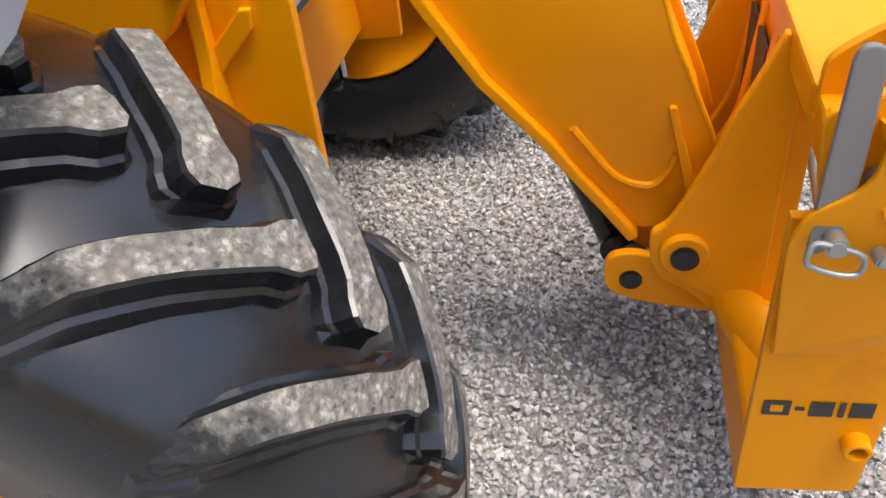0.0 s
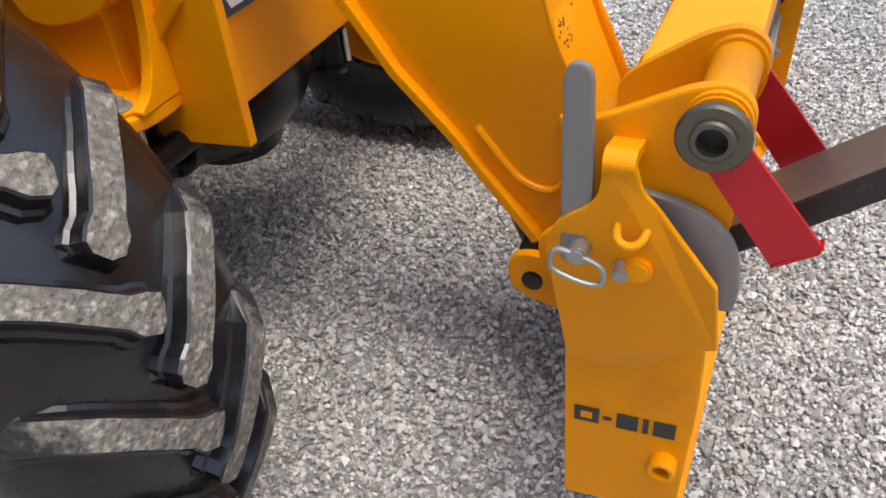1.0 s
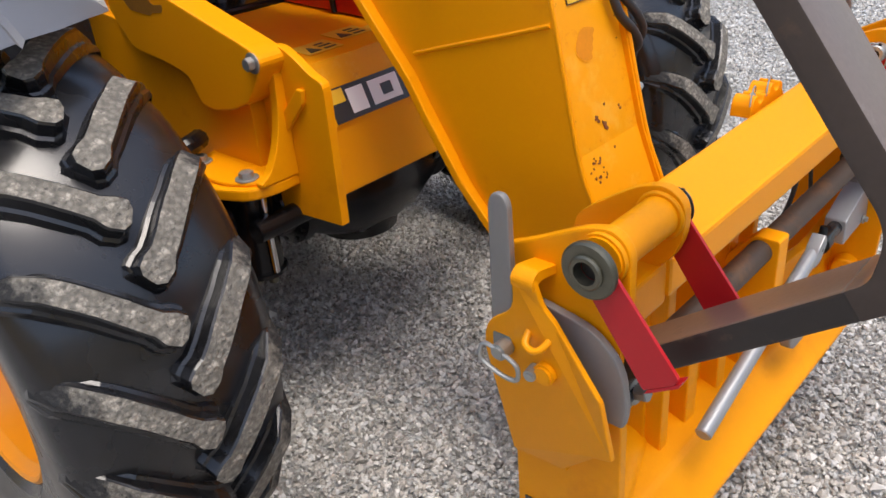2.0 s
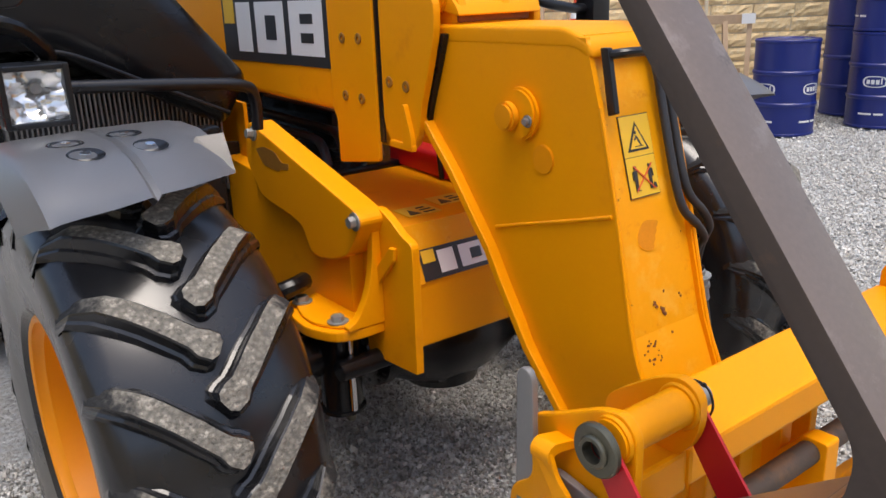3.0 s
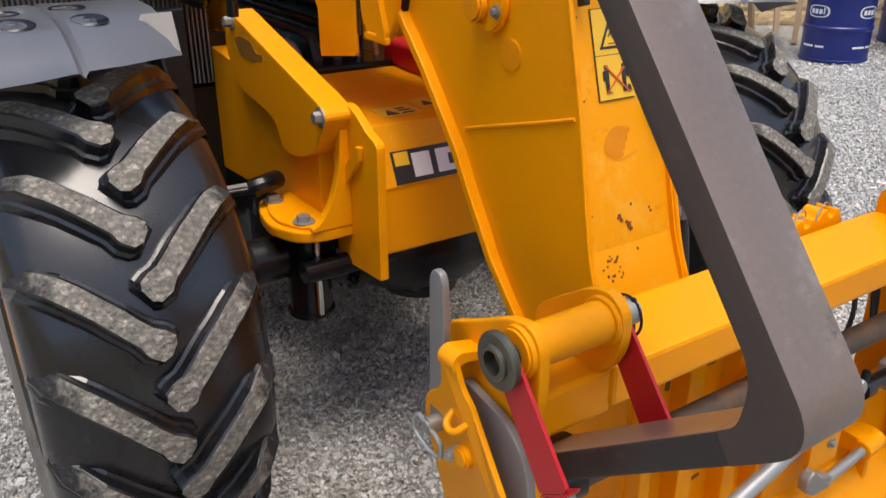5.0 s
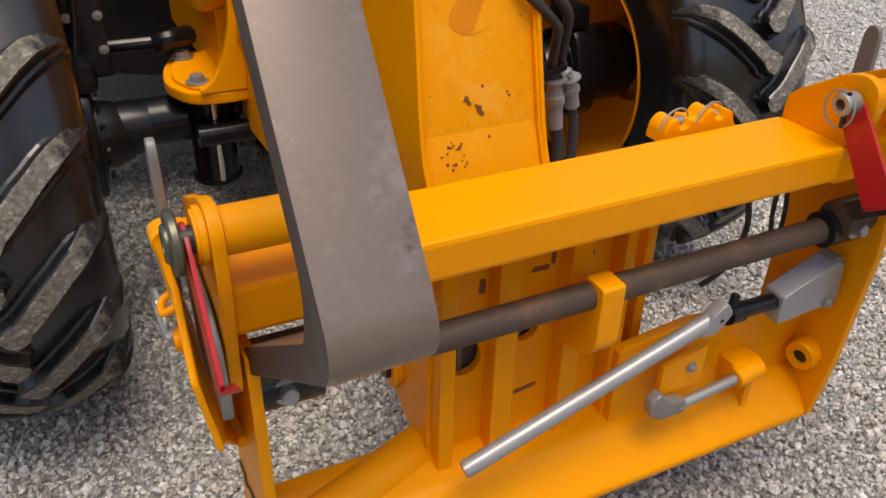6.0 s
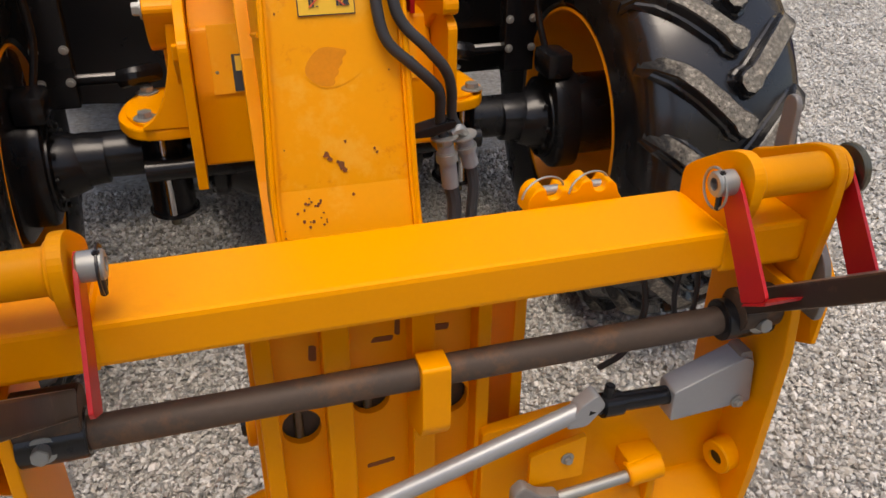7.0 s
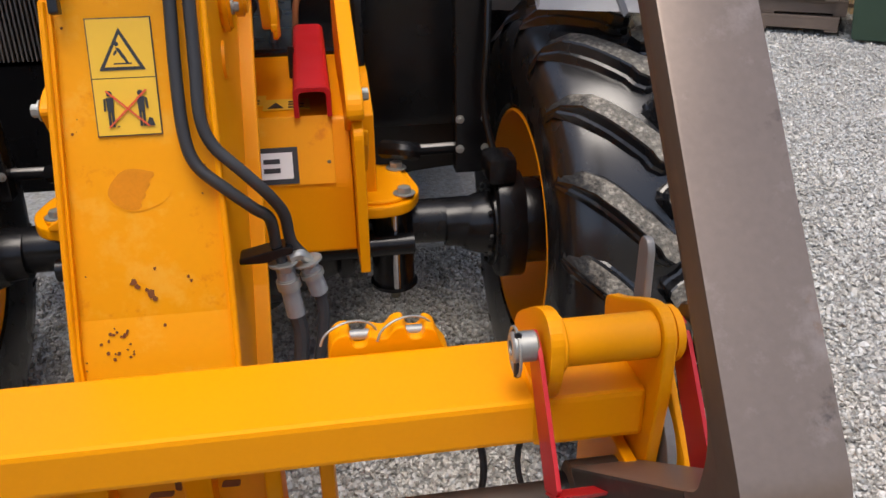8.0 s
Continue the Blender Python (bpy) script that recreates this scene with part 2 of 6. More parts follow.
def soften(bm, width, angle=35, segments=2):
    if width:
        edges = [e for e in bm.edges if len(e.link_faces) == 2 and e.calc_face_angle(0) > radians(angle)]
        bmesh.ops.bevel(bm, geom=edges, offset=width, segments=segments, profile=0.6, affect="EDGES", clamp_overlap=True)
    return bm


def box(x0, x1, y0, y1, z0, z1, bevel=0.003, bm=None):
    one = bmesh.new()
    bmesh.ops.create_cube(one, size=1, matrix=Matrix.Translation(((x0 + x1) / 2, (y0 + y1) / 2, (z0 + z1) / 2)) @ Matrix.Diagonal((x1 - x0, y1 - y0, z1 - z0, 1)))
    soften(one, bevel)
    return join(bm, one) if bm else one


def join(bm, other):
    me = bpy.data.meshes.new("tmp")
    other.to_mesh(me)
    other.free()
    bm.from_mesh(me)
    bpy.data.meshes.remove(me)
    return bm


def spin_pts(poly, r, n=4):
    """Rounds the corners of a 2D outline with radius r (one number, or one for each corner)."""
    out = []
    k = len(poly)
    for i, p in enumerate(poly):
        ri = r[i] if isinstance(r, (list, tuple)) else r
        a, b, c = Vector(poly[i - 1]), Vector(p), Vector(poly[(i + 1) % k])
        if ri <= 0:
            out.append(tuple(b))
            continue
        u, v = (a - b), (c - b)
        cut = min(ri, u.length * 0.49, v.length * 0.49)
        p0, p1 = b + u.normalized() * cut, b + v.normalized() * cut
        for j in range(n + 1):
            s = j / n
            out.append(tuple(p0 * (1 - s) ** 2 + b * 2 * s * (1 - s) + p1 * s ** 2))
    return out


def slab(poly, lo, hi, axis="x", bevel=0.002, holes=(), segments=2):
    """A plate: a 2D outline pulled from lo to hi along an axis. x: outline in (y, z); y: in (x, z); z: in (x, y)."""
    bm = bmesh.new()
    place = {"x": lambda a, b, c: (c, a, b), "y": lambda a, b, c: (a, c, b), "z": lambda a, b, c: (a, b, c)}[axis]
    n = len(poly)
    lower = [bm.verts.new(place(a, b, lo)) for a, b in poly]
    upper = [bm.verts.new(place(a, b, hi)) for a, b in poly]
    bm.faces.new(lower[::-1])
    bm.faces.new(upper)
    for i in range(n):
        bm.faces.new((lower[i], lower[(i + 1) % n], upper[(i + 1) % n], upper[i]))
    bmesh.ops.recalc_face_normals(bm, faces=bm.faces)
    return soften(bm, bevel, segments=segments)


def aim(a, b):
    d = Vector(b) - Vector(a)
    return Matrix.Translation((Vector(a) + Vector(b)) / 2) @ d.to_track_quat("Z", "Y").to_matrix().to_4x4(), d.length


def rod(a, b, r, seg=24, bevel=0.002, r2=None, bm=None):
    one = bmesh.new()
    m, length = aim(a, b)
    bmesh.ops.create_cone(one, cap_ends=True, segments=seg, radius1=r, radius2=r if r2 is None else r2, depth=length, matrix=m)
    if bevel:
        edges = [e for e in one.edges if len(e.link_faces) == 2 and e.calc_face_angle(0) > radians(50)]
        bmesh.ops.bevel(one, geom=edges, offset=bevel, segments=2, affect="EDGES", clamp_overlap=True)
    return join(bm, one) if bm else one


def ring(a, b, r, hole, seg=28, bevel=0.0015):
    """A tube or washer from a to b with a hole through it."""
    bm = bmesh.new()
    m, length = aim(a, b)
    loops = []
    c = min(bevel, (r - hole) / 3, length / 3)
    for rad, z in ((hole, -length / 2), (r - c, -length / 2), (r, -length / 2 + c), (r, length / 2 - c), (r - c, length / 2), (hole, length / 2)):
        loops.append([bm.verts.new(m @ Vector((rad * math.cos(i * math.tau / seg), rad * math.sin(i * math.tau / seg), z))) for i in range(seg)])
    for k in range(len(loops)):
        lo, hi = loops[k], loops[(k + 1) % len(loops)]
        for i in range(seg):
            bm.faces.new((lo[i], lo[(i + 1) % seg], hi[(i + 1) % seg], hi[i]))
    return bm


def pipe(points, r, seg=10, closed=False, steps=6, bm=None):
    """A round bar or hose along a smooth line through the points."""
    pts = [Vector(p) for p in points]
    n = len(pts)
    line = []
    for i in range(n if closed else n - 1):
        p0 = pts[(i - 1) % n] if closed or i else pts[0]
        p1, p2 = pts[i], pts[(i + 1) % n]
        p3 = pts[(i + 2) % n] if closed or i + 2 < n else pts[-1]
        for j in range(steps):
            s = j / steps
            line.append(0.5 * (2 * p1 + (p2 - p0) * s + (2 * p0 - 5 * p1 + 4 * p2 - p3) * s * s + (3 * p1 - p0 - 3 * p2 + p3) * s ** 3))
    if not closed:
        line.append(pts[-1])
    bm = bm or bmesh.new()
    loops = []
    up = Vector((0.3, 0.2, 1)).normalized()
    k = len(line)
    for i, p in enumerate(line):
        d = (line[(i + 1) % k] - line[i - 1]) if closed else (line[min(i + 1, k - 1)] - line[max(i - 1, 0)])
        d.normalize()
        side = d.cross(up)
        side = side.normalized() if side.length > 1e-4 else d.orthogonal().normalized()
        up = side.cross(d).normalized()
        loops.append([bm.verts.new(p + r * (math.cos(a * math.tau / seg) * side + math.sin(a * math.tau / seg) * up)) for a in range(seg)])
    for i in range(k if closed else k - 1):
        lo, hi = loops[i], loops[(i + 1) % k]
        for a in range(seg):
            bm.faces.new((lo[a], lo[(a + 1) % seg], hi[(a + 1) % seg], hi[a]))
    if not closed:
        bm.faces.new(loops[0])
        bm.faces.new(loops[-1])
    return bm


def revolve(profile, seg=64, axis="x"):
    """A turned shape: profile of (along, radius)."""
    bm = bmesh.new()
    loops = []
    for a, r in profile:
        row = []
        for i in range(seg):
            c, s = r * math.cos(i * math.tau / seg), r * math.sin(i * math.tau / seg)
            row.append(bm.verts.new((a, c, s) if axis == "x" else (c, s, a)))
        loops.append(row)
    for lo, hi in zip(loops, loops[1:]):
        for i in range(seg):
            bm.faces.new((lo[i], lo[(i + 1) % seg], hi[(i + 1) % seg], hi[i]))
    return bm


def hexbolt(at, way, r=0.014, h=0.012, washer=True):
    """A hexagon bolt head on a washer, standing along way."""
    at, way = Vector(at), Vector(way).normalized()
    bm = rod(at, at + way * 0.004, r * 1.55, 20, 0.001) if washer else bmesh.new()
    return rod(at + way * 0.003, at + way * (0.003 + h), r, 6, 0.0015, bm=bm)


def blocks(parent, name, rects, at, u, v, material, lift=0.003, depth=0.0016, label=""):
    """Flat shapes on a surface, one part each: rectangles (u0, v0, u1, v1) or outlines on the plane through at, spanned by u and v."""
    at, u, v = Vector(at), Vector(u), Vector(v)
    w = u.cross(v).normalized()
    for r in rects:
        bm = bmesh.new()
        quad = [(r[0], r[1]), (r[2], r[1]), (r[2], r[3]), (r[0], r[3])] if len(r) == 4 and not isinstance(r[0], tuple) else r
        lo = [bm.verts.new(at + u * a + v * b + w * (lift - depth)) for a, b in quad]
        hi = [bm.verts.new(at + u * a + v * b + w * lift) for a, b in quad]
        bm.faces.new(hi)
        for i in range(len(quad)):
            bm.faces.new((lo[i], lo[(i + 1) % len(quad)], hi[(i + 1) % len(quad)], hi[i]))
        part(name, bm, material, parent, label)

# ---- ground ----


def lie(x, y):
    """Height of the yard: level under the machine, rising gently towards the wall."""
    return 0.05 * max(0.0, min(x - 2.0, 6.0)) + 0.075 * max(0.0, min(y - 2.6, 3.0)) * max(0.0, min(x - 2.0, 1.5)) / 1.5 + 0.004 * math.sin(2.1 * x + 0.7) * math.cos(1.7 * y)


bm = bmesh.new()
xs = [-300, -60, -15, -6] + [-4 + 0.25 * i for i in range(61)] + [14, 20, 60, 300]
ys = [-300, -60, -15, -6] + [-4 + 0.25 * i for i in range(61)] + [14, 20, 60, 300]
grid = [[bm.verts.new((x, y, lie(x, y) - 0.006)) for y in ys] for x in xs]
for i in range(len(xs) - 1):
    for j in range(len(ys) - 1):
        bm.faces.new((grid[i][j], grid[i + 1][j], grid[i + 1][j + 1], grid[i][j + 1]))
tagged(part("ground", bm, GRAVEL, smooth=True), "pale grey crushed gravel yard, level under the machine", "ground", kind="structure")

# ---- the telehandler ----
machine = thing("telehandler", (0, 0, 0), "yellow telescopic handler with black bonnet and chevron tyres on gravel", "telehandler")
BX0, BX1 = -0.165, 0.070   # boom nose sides at the top

# wheels
AXLE_Y, AXLE_Z, TYRE_R = 0.080, 0.631, 0.633


def lug_top(u):
    return TYRE_R - 1.15 * u * u


def crown(u):
    return TYRE_R - 0.042 - 1.05 * u * u


LUGS = 19


def make_tyre(parent):
    prof = [(-0.185, 0.315), (-0.205, 0.335), (-0.216, 0.41), (-0.222, 0.475), (-0.216, 0.522), (-0.196, 0.549)]
    prof += [(u, crown(u)) for u in (-0.165, -0.12, -0.06, 0, 0.06, 0.12, 0.165)]
    prof += [(-u, r) for u, r in reversed(prof[:6])]
    bm = revolve(prof, 96)
    tyre = part("tyre", bm, RUBBER, parent, "black tyre carcass", smooth=True)
    for side in (-1, 1):
        for k in range(LUGS):
            t0 = k * math.tau / LUGS + (0 if side > 0 else math.pi / LUGS)
            for name, me in lug_meshes[side]:
                ob = new(name, me)
                ob.parent = parent
                ob.rotation_euler = (-t0, 0, 0)
    return tyre


def make_lug(side):
    """One chevron lug with a worn top, and the thin moulding ridge beside it."""
    rng = random.Random(40 + side)
    stations = [(-0.012, 0.004, 0.014), (-0.004, 0.009, 0.027), (0.014, 0.022, 0.028), (0.030, 0.038, 0.0215), (0.050, 0.058, 0.0212), (0.070, 0.080, 0.0215), (0.092, 0.103, 0.0212), (0.115, 0.126, 0.021), (0.135, 0.146, 0.0208), (0.155, 0.165, 0.0205), (0.190, 0.196, 0.020), (0.218, 0.218, 0.018)]
    last = len(stations) - 1
    bm = bmesh.new()
    loops = []
    for i, (u, arc, half) in enumerate(stations):
        top = lug_top(u) - (0.004 if i == 0 else rng.uniform(0, 0.0015))
        low = crown(u) - 0.010
        if i == last - 1:
            top, low = crown(u) + 0.014, crown(u) - 0.012
        if i == last:
            top, low = 0.512, 0.488
        a, b = stations[max(i - 1, 0)], stations[min(i + 1, last)]
        run = Vector((b[0] - a[0], b[1] - a[1])).normalized()
        nor = Vector((-run.y, run.x))
        half += rng.uniform(-0.001, 0.001)
        row = []
        step = low + 0.42 * (top - low)
        for h, r in ((-half - 0.020, low), (-half - 0.014, step), (-half - 0.007, step + 0.003), (-half - 0.0025, top - 0.004), (-half + 0.001, top), (half - 0.001, top), (half + 0.0025, top - 0.004), (half + 0.007, step + 0.003), (half + 0.014, step), (half + 0.020, low)):
            uu, aa = u + nor.x * h, arc + nor.y * h
            if i == 0 and r == low:
                uu, aa = uu - run.x * 0.012, aa - run.y * 0.012
            if i == last:
                uu = u + 0.3 * nor.x * h
            th = aa / TYRE_R
            row.append(bm.verts.new((side * uu, -r * math.cos(th), r * math.sin(th))))
        loops.append(row)
    for a, b in zip(loops, loops[1:]):
        for j in range(9):
            f = bm.faces.new((a[j], a[j + 1], b[j + 1], b[j]))
            f.material_index = 1 if j == 4 else 0
    bm.faces.new(loops[0])
    bm.faces.new(loops[-1])
    ridge = bmesh.new()
    q = []
    for u, arc, dr in ((0.010, 0.060, 0.0025), (0.100, 0.135, 0.0025), (0.100, 0.1385, 0.0025), (0.010, 0.0635, 0.0025), (0.010, 0.056, -0.002), (0.100, 0.131, -0.002), (0.100, 0.143, -0.002), (0.010, 0.068, -0.002)):
        th, r = arc / TYRE_R, crown(u) + dr
        q.append(ridge.verts.new((side * u, -r * math.cos(th), r * math.sin(th))))
    ridge.faces.new(q[:4])
    for m in range(4):
        ridge.faces.new((q[m], q[(m + 1) % 4], q[4 + (m + 1) % 4], q[4 + m]))
    out = []
    for name, one in (("tread_lug", bm), ("mould_ridge", ridge)):
        me = bpy.data.meshes.new(name)
        bmesh.ops.recalc_face_normals(one, faces=one.faces)
        one.to_mesh(me)
        one.free()
        me.materials.append(RUBBER)
        me.materials.append(TREAD)
        out.append((name, me))
    return out


lug_meshes = {side: make_lug(side) for side in (-1, 1)}


def make_wheel(x, turn):
    w = new("wheel")
    w.parent = machine
    w.location = (x, AXLE_Y, AXLE_Z)
    w.rotation_euler = (turn, 0, 0)
    make_tyre(w)
    out = -1 if x < 0 else 1
    prof = [(0.190, 0.316), (0.195, 0.308), (0.190, 0.299), (0.176, 0.296), (0.165, 0.285), (0.06, 0.275), (0.03, 0.262), (0.02, 0.20), (0.045, 0.15), (0.05, 0.0001)]
    back = [(-0.198, 0.322), (-0.203, 0.316), (-0.200, 0.311), (-0.17, 0.303), (-0.12, 0.288), (-0.06, 0.268), (-0.02, 0.235), (0.0, 0.19), (0.01, 0.14)]
    bm = revolve([(out * a, r) for a, r in prof], 64)
    part("rim", bm, YELLOW_DEEP, w, "yellow painted steel rim", smooth=True)
    bm = revolve([(out * a, r) for a, r in back], 64)
    part("rim_barrel", bm, YELLOW_DEEP, w, smooth=True)
    for i in range(10):
        a = i * math.tau / 10
        part("wheel_nut", hexbolt((out * 0.046, 0.11 * math.cos(a), 0.11 * math.sin(a)), (out, 0, 0), 0.013, 0.02), ZINC, w)
    return w


LUG_TURN_LEFT = radians(-6.4)
LUG_TURN_RIGHT = radians(-5.5)
for x, turn in ((-0.928, LUG_TURN_LEFT), (0.955, LUG_TURN_RIGHT)):
    make_wheel(x, turn)
for x, turn in ((-0.937, 0.2), (0.937, 0.4)):
    w = make_wheel(x, turn)
    w.location.y = 2.78

# axle
part("axle", rod((-0.66, 0.11, 0.645), (0.66, 0.11, 0.645), 0.062, 32), BLACK, machine, "black painted front axle tube", smooth=True)
part("axle_cradle", box(-0.24, 0.24, 0.14, 0.40, 0.56, 0.668, 0.03), BLACK, machine, "black axle cradle under the front frame", smooth=True)
part("axle_housing", revolve([(-0.335, 0.001), (-0.33, 0.072), (-0.30, 0.080), (-0.285, 0.112), (-0.255, 0.114), (-0.245, 0.098), (-0.17, 0.135), (-0.10, 0.166), (0.02, 0.172), (0.10, 0.160), (0.20, 0.120), (0.245, 0.098), (0.255, 0.114), (0.285, 0.112), (0.30, 0.080), (0.33, 0.072), (0.335, 0.001)], 40), BLACK, machine, "glossy black cast axle housing", smooth=True, at=(0, 0.09, 0.622))
part("housing_cover", revolve([(-0.02, 0.001), (-0.02, 0.075), (0.0, 0.115), (0.05, 0.125), (0.16, 0.150)], 32, "z"), BLACK, machine, smooth=True, at=(-0.02, 0.10, 0.455))
for k in range(12):
    a = k * math.tau / 12
    part("housing_bolt", hexbolt((-0.284, 0.09 + 0.098 * math.cos(a), 0.622 + 0.098 * math.sin(a)), (-1, 0, 0), 0.008, 0.008, False), BLACK, machine)
for s in (-1, 1):
    bm = revolve([(s * a, r) for a, r in ((0.60, 0.001), (0.60, 0.07), (0.64, 0.085), (0.672, 0.090), (0.674, 0.122), (0.70, 0.126), (0.705, 0.110), (0.74, 0.112), (0.76, 0.122), (0.90, 0.122), (0.93, 0.11), (0.93, 0.001))], 40)
    part("wheel_hub", bm, BLACK, machine, "black planetary hub", smooth=True, at=(0, AXLE_Y + 0.02, AXLE_Z))
    bm = slab(spin_pts([(-0.02, 0.50), (0.12, 0.50), (0.15, 0.76), (0.08, 0.80), (-0.01, 0.77), (-0.05, 0.62)], 0.05), s * 0.68, s * 0.76, "x", 0.02)
    part("steering_knuckle", bm, BLACK, machine, smooth=True)
    if s < 0:
        # added on the left only, to black out the inside of the rim
        part("rim_cover_plate", slab(spin_pts([(-0.16, 0.52), (0.24, 0.44), (0.28, 0.90), (0.10, 1.0), (-0.14, 0.92)], 0.10, 6), -0.755, -0.735, "x", 0.006), BLACK, machine, "added black plate hiding the inside of the rim", smooth=True)
    for k in range(10):
        a = k * math.tau / 10
        part("hub_bolt", hexbolt((s * 0.672, AXLE_Y + 0.02 + 0.105 * math.cos(a), AXLE_Z + 0.105 * math.sin(a)), (-s, 0, 0), 0.009, 0.010, False), BLACK, machine)
    part("axle_yoke", revolve([(s * 0.545, 0.001), (s * 0.55, 0.066), (s * 0.60, 0.072), (s * 0.70, 0.066), (s * 0.71, 0.001)], 28), BLACK, machine, "black axle end yoke", smooth=True, at=(0, 0.10, 0.64))
    part("steering_ram", rod((s * 0.18, -0.02, 0.64), (s * 0.45, -0.02, 0.64), 0.030), BLACK, machine, smooth=True)

# axle mounting ears with bolts, pins and pivots on both sides
for s in (-1, 1):
    eo = 0.505 if s < 0 else 0.480
    ear = spin_pts([(s * 0.30, -0.058), (s * (eo - 0.115), -0.068), (s * (eo - 0.040), -0.045), (s * eo, 0.05), (s * (eo - 0.015), 0.16), (s * 0.45, 0.26), (s * 0.30, 0.27)], [0.0, 0.05, 0.04, 0.04, 0.04, 0.03, 0.0])
    part("axle_ear", slab(ear, 0.734, 0.764, "z", 0.006), YELLOW, machine, "thick yellow mounting ear")
    pad = [(s * 0.30, -0.040), (s * (eo - 0.110), -0.050), (s * (eo - 0.058), -0.034), (s * (eo - 0.020), 0.05), (s * (eo - 0.034), 0.15), (s * 0.43, 0.24), (s * 0.30, 0.25)]
    part("ear_pad", slab(spin_pts(pad, [0.0, 0.05, 0.04, 0.04, 0.04, 0.03, 0.0]), 0.763, 0.774, "z", 0.005), YELLOW, machine, "raised yellow pad on the ear")
    for y in (0.0, 0.20):
        part("ear_bolt", hexbolt((s * 0.43, y, 0.774), (0, 0, 1), 0.019, 0.016), ZINC, machine, "zinc hexagon bolt")
    part("axle_pin", rod((s * 0.40, 0.06, 0.735), (s * 0.40, 0.06, 0.500), 0.058, 28), BLACK, machine, "black pivot housing", smooth=True)
    part("axle_pin_cap", rod((s * 0.40, 0.06, 0.502), (s * 0.40, 0.06, 0.482), 0.066, 28, 0.006), BLACK, machine, smooth=True)
    part("grease_pipe", rod((s * 0.402, -0.004, 0.735), (s * 0.402, -0.004, 0.50), 0.010, 12), CHROME, machine, "bright vertical rod", smooth=True)
    part("pin_foot", rod((s * 0.40, 0.02, 0.484), (s * 0.40, 0.02, 0.462), 0.014, 12), ZINC_YELLOW, machine, smooth=True)

AX = {-1: (-0.390, -0.314), 1: (0.325, 0.285)}   # lever arms, outer and inner face
# front frame box with the sloped nose plate
nose = [(-0.032, 1.000), (-0.096, 0.850), (-0.112, 0.675), (0.10, 0.66), (0.86, 0.75), (0.86, 1.045)]
part("front_frame", slab(spin_pts(nose, [0.015, 0.02, 0.01, 0, 0, 0]), -0.296, 0.296, "x", 0.003), YELLOW, machine, "yellow front frame box with a sloped nose plate")
part("nose_plate", slab([(-0.030, 1.004), (-0.0945, 0.8525), (-0.099, 0.8525), (-0.0345, 1.004)], -0.255, 0.255, "x", 0.001), YELLOW_WORN, machine)
